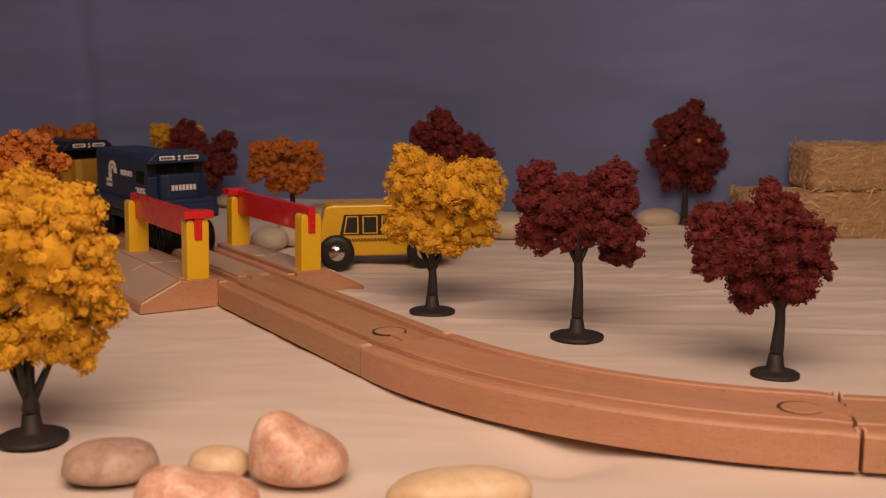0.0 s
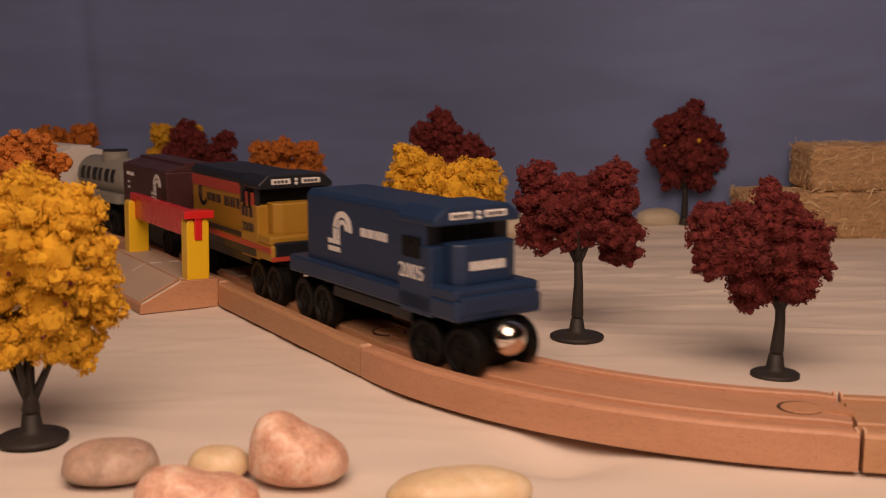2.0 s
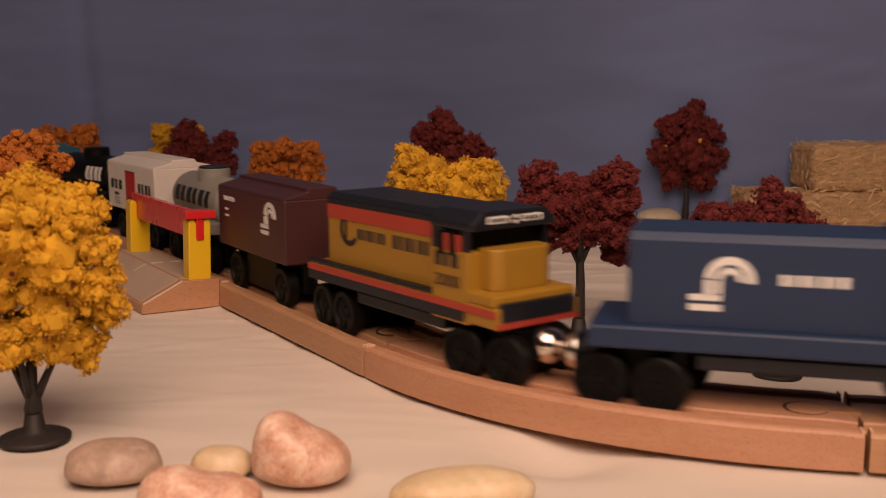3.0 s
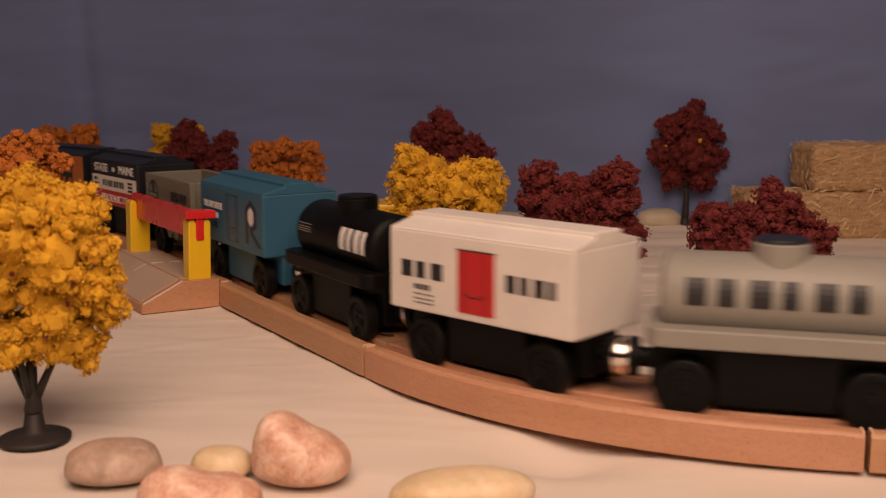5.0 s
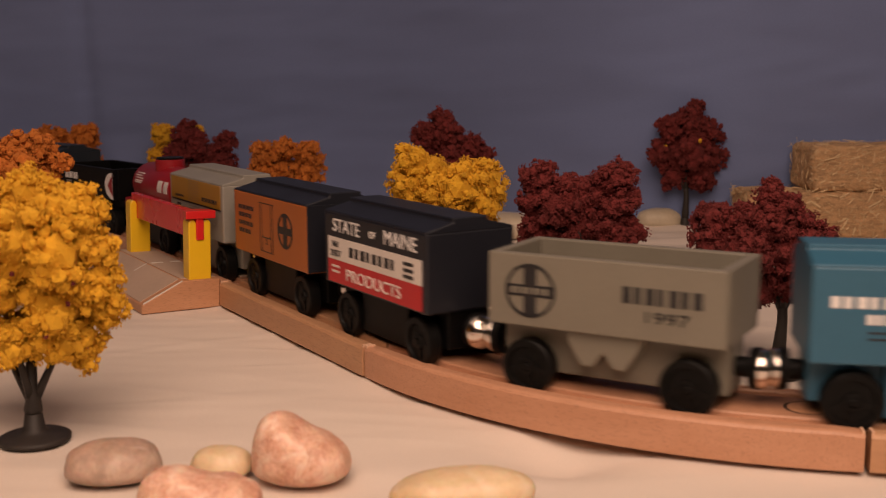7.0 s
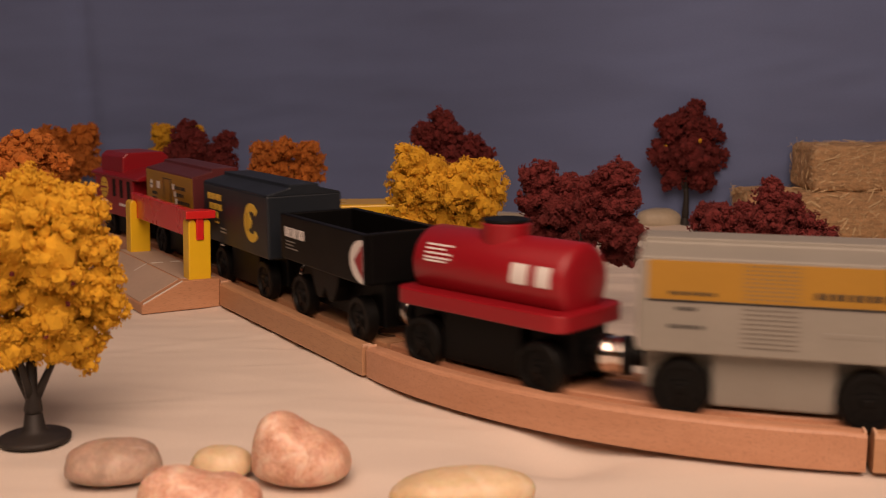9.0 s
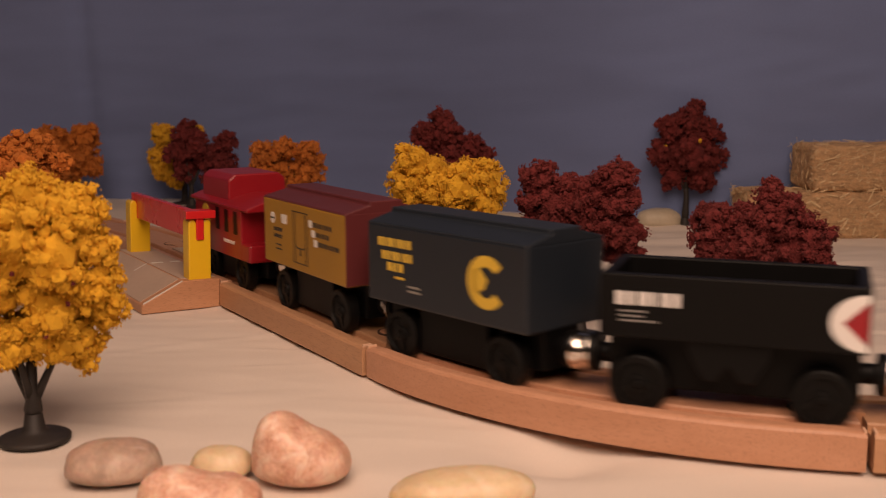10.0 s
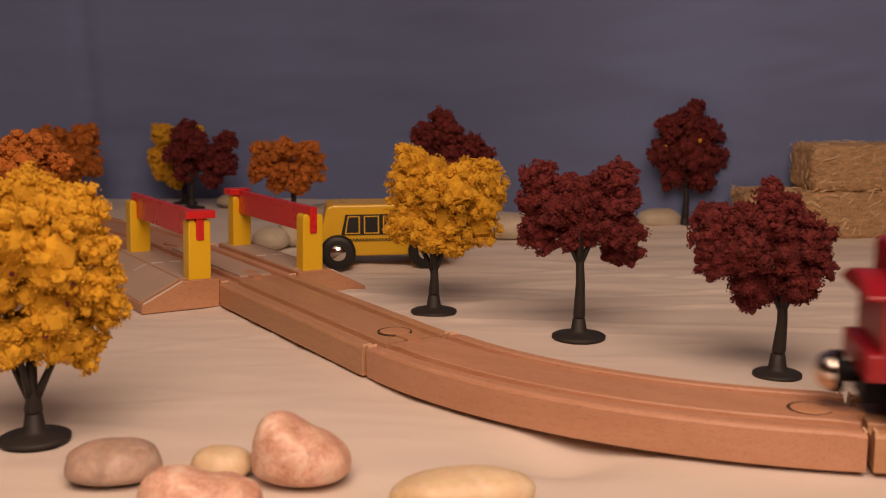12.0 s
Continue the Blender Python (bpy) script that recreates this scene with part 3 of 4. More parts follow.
# ---- straw bales ----
def build_bale(label, x, y, z, lx, ly, lz, turn, seed):
    rng = random.Random(seed)
    ob = thing("straw_bale", label, "straw bale", "stacked straw bales", pose(x, y, z, 0, 0, turn))
    b = bmesh.new()
    add_box(b, 0, lx, 0, ly, 0, lz, 0.0045, 4)
    bmesh.ops.subdivide_edges(b, edges=[e for e in b.edges if e.calc_length() > 0.02], cuts=22, use_grid_fill=True)
    for v in b.verts:
        v.co += Vector((noise.noise(v.co * 90), noise.noise(v.co * 90 + Vector((7, 0, 0))), noise.noise(v.co * 90 + Vector((0, 9, 0))))) * 0.0011
        v.co.z = max(v.co.z, 0)
    part("bale_body", b, STRAW, ob, smooth=True)
    verts, faces = [], []
    for k in range(900):
        face = rng.random()
        w, l = 0.00014 + 0.0006 * rng.random() ** 5, 0.002 + 0.009 * rng.random() ** 3
        if face < 0.6:
            p, n = Vector((rng.uniform(0, lx), -0.0006, rng.uniform(0, lz))), Vector((0, -1, 0))
        elif face < 0.85:
            p, n = Vector((rng.uniform(0, lx), rng.uniform(0, ly), lz + 0.0005)), Vector((0, 0, 1))
        else:
            p, n = Vector((-0.0006, rng.uniform(0, ly), rng.uniform(0, lz))), Vector((-1, 0, 0))
        d = Vector((rng.gauss(0, 1), rng.gauss(0, 1), rng.gauss(0, 0.7)))
        d = (d - n * d.dot(n)).normalized()
        d = (d + n * rng.uniform(-0.05, 0.22)).normalized()
        s = d.cross(n).normalized() * w
        base = len(verts)
        for q in (p - d * l / 2, p + d * l / 2):
            verts += [q - s, q + s, q + n * w * 0.7]
        faces += [(base, base + 1, base + 4, base + 3), (base + 1, base + 2, base + 5, base + 4), (base + 2, base, base + 3, base + 5), (base, base + 2, base + 1), (base + 3, base + 4, base + 5)]
    tagged(link("straw", mesh_of("straw", verts, faces, STRAW_PALE), ob, "loose pale straws"), kind="stuff")


build_bale("pressed straw bale at the bottom of the stack", 0.1990, 0.7020, -0.001, 0.170, 0.048, 0.0315, -1.5, 31)
build_bale("pressed straw bale lying on another bale", 0.2410, 0.7040, 0.0306, 0.150, 0.044, 0.0305, 2.0, 32)


# ---- bus ----
BUS_YELLOW = material("bus_yellow_paint", (0.74, 0.44, 0.02), 0.3, var=0.03, coat=0.2)
RUBBER = material("black_rubber", (0.012, 0.012, 0.012), 0.5, var=0.2)
CHROME = material("chrome", (0.85, 0.82, 0.78), 0.12, 1.0, var=0.03, bump=0)
BLACK_PRINT = material("black_print", (0.012, 0.012, 0.014), 0.5, var=0.1)


def build_bus():
    ob = thing("toy_bus", "yellow wooden toy bus with black windows and checker stripe", "toy bus", m=pose(-0.0588, 0.5985, 0.0, 0, 0, 7))
    k = 0.001
    bm = bmesh.new()
    out = [(-9 * k, 7 * k), (66 * k, 7 * k), (66 * k, 30 * k), (63 * k, 36 * k), (-2 * k, 36 * k), (-6 * k, 34.5 * k), (-9 * k, 22 * k)]
    add_prism(bm, out, "y", 0.0, 0.030, 0.0012, 3)
    part("body", bm, BUS_YELLOW, ob)
    bm = bmesh.new()
    add_box(bm, -0.013, -0.006, 0.002, 0.028, 0.012, 0.0215, 0.0012, 2)
    part("bonnet", bm, BUS_YELLOW, ob)
    bm = bmesh.new()
    add_prism(bm, [(0.002, 0.0190), (0.058, 0.0190), (0.058, 0.0305), (0.0045, 0.0305)], "y", -0.0004, 0.001)
    part("window_print", bm, BLACK_PRINT, ob, "black printed window band")
    for j in range(5):
        x0 = 0.0040 + j * 0.0107
        lean = 0.0018 if j == 0 else 0
        for a, b in (((x0, 0.0197), (x0 + lean, 0.0297)), ((x0 + 0.0078, 0.0197), (x0 + 0.0078, 0.0297))):
            bm = bmesh.new()
            add_prism(bm, [(a[0], a[1]), (a[0] + 0.0007, a[1]), (b[0] + 0.0007, b[1]), b], "y", -0.0006, 0.001)
            part("window_frame", bm, BUS_YELLOW, ob)
        for z in (0.0197, 0.0291):
            bm = bmesh.new()
            add_box(bm, x0 + (lean if z > 0.025 else 0), x0 + 0.0085, -0.00055, 0.001, z, z + 0.0006)
            part("window_frame", bm, BUS_YELLOW, ob)
    bm = bmesh.new()
    for j in range(66):
        for row in (0, 1):
            if (j + row) % 2 == 0:
                x0, z0 = 0.004 + j * 0.0009, 0.0152 + row * 0.0009
                add_box(bm, x0, x0 + 0.0009, -0.0004, 0.001, z0, z0 + 0.0009)
    part("checker_stripe", bm, BLACK_PRINT, ob, "black checker stripe")
    for x in (0.0, 0.049):
        for y0, y1 in ((-0.0065, -0.0005), (0.0305, 0.0365)):
            wheel = thing("wheel", "black wheel with a chrome hub", "", m=None)
            del wheel["label"]
            wheel.parent = ob
            wheel.matrix_basis = pose(x, 0, 0.0098)
            bm = bmesh.new()
            add_lathe(bm, [(y0, 0.006), (y0, 0.0086), (y0 + 0.0012, 0.0098), (y1 - 0.0012, 0.0098), (y1, 0.0086), (y1, 0.006)], "y", (0, 0, 0), 32)
            part("tyre", bm, RUBBER, wheel, smooth=True)
            bm = bmesh.new()
            s = -1 if y0 < 0.01 else 1
            edge = y0 if s < 0 else y1
            add_lathe(bm, [(edge - s * 0.001, 0.0049), (edge + s * 0.0005, 0.0046), (edge + s * 0.0014, 0.0032), (edge + s * 0.0018, 0.001)], "y", (0, 0, 0), 24)
            part("hub", bm, CHROME, wheel, "domed chrome hub", smooth=True)


build_bus()


# ---- the train ----
def paint(name, colour, rough=0.42):
    return material(name, colour, rough + 0.06, var=0.07, scale=55, fine=700, bump=0.08, depth=0.0002)


BLUE = paint("deep_blue_paint", (0.0085, 0.026, 0.074))
YELLOW = paint("mustard_yellow_paint", (0.34, 0.180, 0.016))
VERMILION = paint("vermilion_paint", (0.38, 0.045, 0.026))
NAVY = paint("navy_paint", (0.0060, 0.0075, 0.0135))
NAVY_GREY = paint("slate_navy_paint", (0.0095, 0.0145, 0.022))
BROWN = paint("oxide_brown_paint", (0.056, 0.015, 0.016))
SILVER_GREY = paint("silver_grey_paint", (0.25, 0.238, 0.208))
WARM_GREY = paint("warm_grey_paint", (0.175, 0.162, 0.128))
WHITE = paint("white_paint", (0.70, 0.65, 0.60))
BLACK = paint("black_paint", (0.0030, 0.0029, 0.0030), 0.42)
SKY = paint("sky_blue_paint", (0.026, 0.108, 0.180))
ORANGE = paint("orange_paint", (0.36, 0.105, 0.020))
RED = paint("bright_red_paint", (0.27, 0.007, 0.014), 0.3)
RED_PRINT = paint("signal_red_print", (0.46, 0.014, 0.018), 0.36)
LOUVRE = paint("faint_louvre_print", (0.13, 0.115, 0.095))
RED_DARK = paint("dark_red_print", (0.20, 0.006, 0.010), 0.3)
MAROON = paint("maroon_roof_paint", (0.105, 0.018, 0.020))
WHEEL_BLACK = material("black_wheel_plastic", (0.0042, 0.0041, 0.0040), 0.46, var=0.15, bump=0.1)
for worn in (BLACK, WHEEL_BLACK):
    worn.node_tree.nodes["Principled BSDF"].inputs["Specular IOR Level"].default_value = 0.15
STEEL = material("polished_magnet", (0.80, 0.74, 0.68), 0.14, 1.0, var=0.05, bump=0)
LETTER_WHITE = paint("white_print", (0.72, 0.70, 0.68))
PRINT_GREY = paint("dull_white_print", (0.22, 0.21, 0.20))
LETTER_YELLOW = paint("yellow_print", (0.68, 0.46, 0.05))

WHEEL_R, FLOOR = 8.6, 9.8


def mm(name, bm, mat, parent, label="", smooth=False):
    """Link a bmesh drawn in millimetres over the sheet into a car's space, whose floor is the groove."""
    for v in bm.verts:
        v.co = Vector((v.co.x, v.co.y, v.co.z - FLOOR)) * 0.001
    return part(name, bm, mat, parent, label, smooth)


def box(name, mat, parent, x0, x1, y0, y1, z0, z1, bevel=0.5, label=""):
    bm = bmesh.new()
    add_box(bm, x0, x1, y0, y1, z0, z1, bevel)
    return mm(name, bm, mat, parent, label)


SIDE = -17.5


def bar(mat, parent, x0, x1, z0, z1, name="print", side=SIDE, label="", proud=0.18):
    return box(name, mat, parent, x0, x1, side - proud, side + 0.3, z0, z1, 0.0, label)


def word(mat, parent, x0, x1, z0, z1, letters, side=SIDE):
    """A word drawn as plain blocks, one a letter, of uneven width."""
    w = (x1 - x0) / letters
    for k in range(letters):
        wide = (0.72, 0.60, 0.76, 0.52)[k % 4]
        bm = bmesh.new()
        add_box(bm, x0 + k * w, x0 + (k + wide) * w, side - 0.18, side + 0.3, z0, z1, 0.12, 1)
        mm("letter_block", bm, mat, parent)


def text(mat, parent, body, x, z, height, side=SIDE, width=None, name="lettering"):
    """Readable words, standing on the near side."""
    cu = bpy.data.curves.new("lettering", "FONT")
    cu.body, cu.size, cu.extrude = body, height * 1.36 * 0.001, 0.00015
    cu.align_x = "CENTER"
    tmp = bpy.data.objects.new("tmp", cu)
    scene.collection.objects.link(tmp)
    me = bpy.data.meshes.new_from_object(tmp)
    bpy.data.objects.remove(tmp)
    me.materials.clear()
    me.materials.append(mat)
    if width:
        wide = max(v.co.x for v in me.vertices) - min(v.co.x for v in me.vertices)
        for v in me.vertices:
            v.co.x *= width * 0.001 / wide
    return link(name, me, parent, "", pose(x * 0.001, (side - 0.1) * 0.001, (z - FLOOR) * 0.001, 90))


def ring_print(mat, parent, x, z, r0, r1, a0, a1, side=SIDE, name="emblem"):
    """Part of a flat ring on the side, from a0 to a1 degrees."""
    bm = bmesh.new()
    n = max(4, int(abs(a1 - a0) / 12))
    angles = [radians(a0 + (a1 - a0) * k / n) for k in range(n + 1)]
    out = [(x + r1 * math.cos(a), z + r1 * math.sin(a)) for a in angles]
    inn = [(x + r0 * math.cos(a), z + r0 * math.sin(a)) for a in angles]
    add_prism(bm, out + inn[::-1], "y", side - 0.18, side + 0.3)
    return mm(name, bm, mat, parent)


def disc_print(mat, parent, x, z, rx, rz, side=SIDE, proud=0.18, name="emblem"):
    bm = bmesh.new()
    add_prism(bm, [(x + rx * math.cos(a), z + rz * math.sin(a)) for a in np.linspace(0, 2 * math.pi, 29)[:-1]], "y", side - proud, side + 0.3)
    return mm(name, bm, mat, parent)


def wheel_mesh(side):
    """A black toy wheel with rim, recessed face, hub and five spokes; outer face towards side."""
    bm = bmesh.new()
    r = WHEEL_R
    y = lambda d: side * (14.4 - d)
    add_lathe(bm, [(y(5.0), 2.0), (y(5.0), r - 0.4), (y(4.6), r), (y(0.5), r), (y(0.0), r - 0.6), (y(0.0), r - 2.2), (y(1.1), r - 2.6), (y(1.1), 3.0), (y(0.2), 2.7), (y(0.0), 1.6), (y(0.5), 1.2), (y(0.5), 0.4)], "y", (0, 0, 0), 30)
    for k in range(5):
        a = 2 * math.pi * k / 5
        b = bmesh.new()
        add_box(b, 2.0, r - 1.6, min(y(0.7), y(1.2)), max(y(0.7), y(1.2)), -1.0, 1.0)
        bmesh.ops.rotate(b, verts=b.verts[:], cent=(0, 0, 0), matrix=Matrix.Rotation(a, 3, "Y"))
        merge(bm, b)
    for v in bm.verts:
        v.co *= 0.001
    me = bpy.data.meshes.new("wheel")
    bm.to_mesh(me)
    bm.free()
    me.materials.append(WHEEL_BLACK)
    return me


WHEELS = wheel_mesh(-1), wheel_mesh(1)
AXLES = []


def axle_mesh():
    bm = bmesh.new()
    add_lathe(bm, [(-0.0148, 0.0008), (-0.0146, 0.0012), (0.0146, 0.0012), (0.0148, 0.0008)], "y", (0, 0, 0), 12)
    me = bpy.data.meshes.new("axle")
    bm.to_mesh(me)
    bm.free()
    me.materials.append(WHEEL_BLACK)
    return me


AXLE = axle_mesh()
BOGIES = []


def wheelset_mesh():
    bm = bmesh.new()
    for me in (*WHEELS, AXLE):
        bm.from_mesh(me)
    me = bpy.data.meshes.new("wheelset")
    bm.to_mesh(me)
    bm.free()
    me.materials.append(WHEEL_BLACK)
    return me


WHEELSET = wheelset_mesh()


def add_axle(car, x):
    ax = link("axle", AXLE, car, "", pose(x * 0.001, 0, WHEEL_R * 0.001))
    for me in WHEELS:
        link("wheel", me, ax)
    AXLES.append((ax, car, x))


def add_coupler(car, x, way):
    """Black holder and polished round magnet at the end of a car."""
    z = 23.6
    bm = bmesh.new()
    add_lathe(bm, [(x - way * 3, 3.0), (x + way * 2.4, 3.0), (x + way * 2.8, 5.9), (x + way * 5.2, 6.3), (x + way * 5.6, 5.9)], "x", (0, 0, z), 28)
    mm("coupler", bm, BLACK, car, "black coupler")
    bm = bmesh.new()
    prof = [(x + way * (5.2 + 5.4 * math.sin(a)), 6.0 * math.cos(a)) for a in np.linspace(0.05, math.pi / 2 - 0.2, 9)]
    add_lathe(bm, prof, "x", (0, 0, z), 28)
    mm("magnet", bm, STEEL, car, "polished steel magnet", smooth=True)


CARS = []


def new_car(name, label, category, rear, front, wheelbase, axles=None, inset=0.0):
    """A keyed car with wheels, couplers and chassis. rear and front: its ends along the train, in millimetres."""
    car = thing(name, label, category, "cars of the toy train")
    half = (front - rear) / 2
    for x in (-wheelbase / 2, wheelbase / 2) if axles is None else axles:
        add_axle(car, x)
    for way in (-1, 1):
        add_coupler(car, way * (half - inset), way)
    CARS.append((car, (rear + front) / 2, wheelbase))
    return car, half


def chassis(car, half, mat, wheelbase, z0=13.5, z1=30.5, wide=12.5):
    box("chassis", mat, car, -half + 1.5, half - 1.5, -8.2, 8.2, z0 + 3, z1, 0.6)
    box("underframe", mat, car, -wheelbase / 2 + 8.6, wheelbase / 2 - 8.6, -wide, wide, z0, z1, 0.8)


def boxcar(label, rear, front, body, roof, under):
    car, half = new_car("boxcar", label, "toy boxcar", rear, front, 51)
    chassis(car, half, under, 51)
    bm = bmesh.new()
    add_box(bm, -half, half, -17.5, 17.5, 29.8, 56.9, 0.7)
    mm("body", bm, body, car)
    bm = bmesh.new()
    out = [(-17.5, 56.6), (17.5, 56.6), (17.2, 57.4), (7.0, 59.9), (6.8, 61.4), (-6.8, 61.4), (-7.0, 59.9), (-17.2, 57.4)]
    add_prism(bm, out, "x", -half + 0.05, half - 0.05, 0.35, 1)
    mm("roof", bm, roof, car)
    return car, half


def ends(car, half, mat):
    """Ends of a car painted like its roof."""
    for way in (-1, 1):
        box("end_panel", mat, car, min(way * (half - 0.4), way * (half + 0.25)), max(way * (half - 0.4), way * (half + 0.25)), -17.3, 17.3, 30.2, 57.0, 0.1)


def door_lines(mat, car, x0, x1, z0, z1):
    for a, b, c, d in ((x0, x0 + 0.35, z0, z1), (x1 - 0.35, x1, z0, z1), (x0 - 0.6, x1 + 0.6, z1 - 0.35, z1), (x0, x1, z0, z0 + 0.3), (x0 + 2.2, x0 + 2.5, z0, z1 - 0.6), (x1 - 2.5, x1 - 2.2, z0, z1 - 0.6), (x0 + 3.2, x1 - 3.2, z0 + 6.0, z0 + 6.5), (x0 + 2.4, x0 + 3.6, z0 + 6.4, z0 + 7.0), (x1 - 3.6, x1 - 2.4, z0 + 6.4, z0 + 7.0), ((x0 + x1) / 2 - 0.3, (x0 + x1) / 2 + 0.3, z0 + 3.6, z0 + 6.0), ((x0 + x1) / 2 - 1.2, (x0 + x1) / 2 + 1.2, z0 + 3.4, z0 + 3.8)):
        bar(mat, car, a, b, c, d, "door_line", proud=0.12)


TANK_R, TANK_Z = 12.4, 44.4


def tanker(label, rear, front, tank, deck, under, cap):
    car, half = new_car("tank_car", label, "toy tank car", rear, front, 51)
    chassis(car, half, under, 51, z1=31.5)
    bm = bmesh.new()
    r = 5.0
    out = [(sx * (half - r + r * math.cos(a)), sy * (16.8 - r + r * math.sin(a))) for sx, sy, turn in ((1, 1, 1), (-1, 1, -1), (-1, -1, 1), (1, -1, -1)) for a in np.linspace(0, math.pi / 2, 7)[::turn]]
    add_prism(bm, out, "z", 31, 36.6, 0.6, 2)
    mm("deck", bm, deck, car)
    bm = bmesh.new()
    prof = [(-half + 4.0, 1.0), (-half + 3.6, TANK_R - 3), (-half + 4.6, TANK_R - 0.6), (-half + 6.0, TANK_R), (half - 6.0, TANK_R), (half - 4.6, TANK_R - 0.6), (half - 3.6, TANK_R - 3), (half - 4.0, 1.0)]
    add_lathe(bm, prof, "x", (0, 0, TANK_Z), 40)
    mm("tank", bm, tank, car, smooth=True)
    bm = bmesh.new()
    add_lathe(bm, [(50.0, 8.2), (60.0, 8.2), (60.4, 7.8)], "z", (0, 0, 0), 32)
    mm("dome", bm, tank, car)
    bm = bmesh.new()
    add_lathe(bm, [(60.2, 7.6), (61.0, 7.8), (61.5, 7.3)], "z", (0, 0, 0), 32)
    mm("lid", bm, cap, car, "dark dome lid")
    return car, half


def tank_word(mat, car, x0, x1, up0, up1, letters, name="lettering"):
    """Plain blocks that follow the curve of the tank, one a letter."""
    w = (x1 - x0) / letters
    steps = [radians(up0 + (up1 - up0) * j / 5) for j in range(6)]
    out = [(-(TANK_R + 0.2) * math.cos(t), TANK_Z + (TANK_R + 0.2) * math.sin(t)) for t in steps]
    inn = [(-(TANK_R - 0.3) * math.cos(t), TANK_Z + (TANK_R - 0.3) * math.sin(t)) for t in steps]
    for k in range(letters):
        wide = 1.0 if letters == 1 else (0.66, 0.56, 0.70, 0.50)[k % 4]
        bm = bmesh.new()
        add_prism(bm, out + inn[::-1], "x", x0 + k * w, x0 + (k + wide) * w)
        mm(name, bm, mat, car)


def hopper(label, rear, front, body, low, z0=32.0, z1=54.4):
    car, half = new_car("hopper_car", label, "toy hopper car", rear, front, 51)
    for name, x0, x1, y0, y1 in (("side_wall", -half, half, -17.5, -14.3), ("side_wall", -half, half, 14.3, 17.5), ("end_wall", -half, -half + 3.2, -14.2, 14.2), ("end_wall", half - 3.2, half, -14.2, 14.2)):
        box(name, body, car, x0, x1, y0, y1, z0, z1, 0.5)
    box("bed", body, car, -half + 1, half - 1, -15, 15, z0 - 0.6, z0 + 4, 0.3)
    bm = bmesh.new()
    out = [(-12.5, z0), (12.5, z0), (11.0, 28), (7.0, 21.5), (3.4, 21.5), (0, 26), (-3.4, 21.5), (-7.0, 21.5), (-11.0, 28)]
    add_prism(bm, out[::-1], "y", -15.4, 15.4, 0.3, 1)
    mm("hopper_chute", bm, low, car)
    box("chassis", low, car, -half + 1.5, half - 1.5, -8.2, 8.2, 16, z0, 0.6)
    return car, half


def fan_logo(car, x, z, k):
    """Round-fan emblem of arcs over bars, drawn as plain shapes."""
    for r0, r1 in ((4.4 * k, 6.6 * k), (2.0 * k, 3.6 * k)):
        ring_print(LETTER_WHITE, car, x, z, r0, r1, -5, 175)
    bar(LETTER_WHITE, car, x - 6.6 * k, x - 4.4 * k, z - 4.4 * k, z, "emblem")
    bar(LETTER_WHITE, car, x - 3.6 * k, x - 2.0 * k, z - 3.6 * k, z, "emblem")
    bar(LETTER_WHITE, car, x - 10.5 * k, x - 2.0 * k, z - 5.6 * k, z - 3.9 * k, "emblem")
    bar(LETTER_WHITE, car, x - 10.5 * k, x - 2.0 * k, z - 8.4 * k, z - 6.6 * k, "emblem")


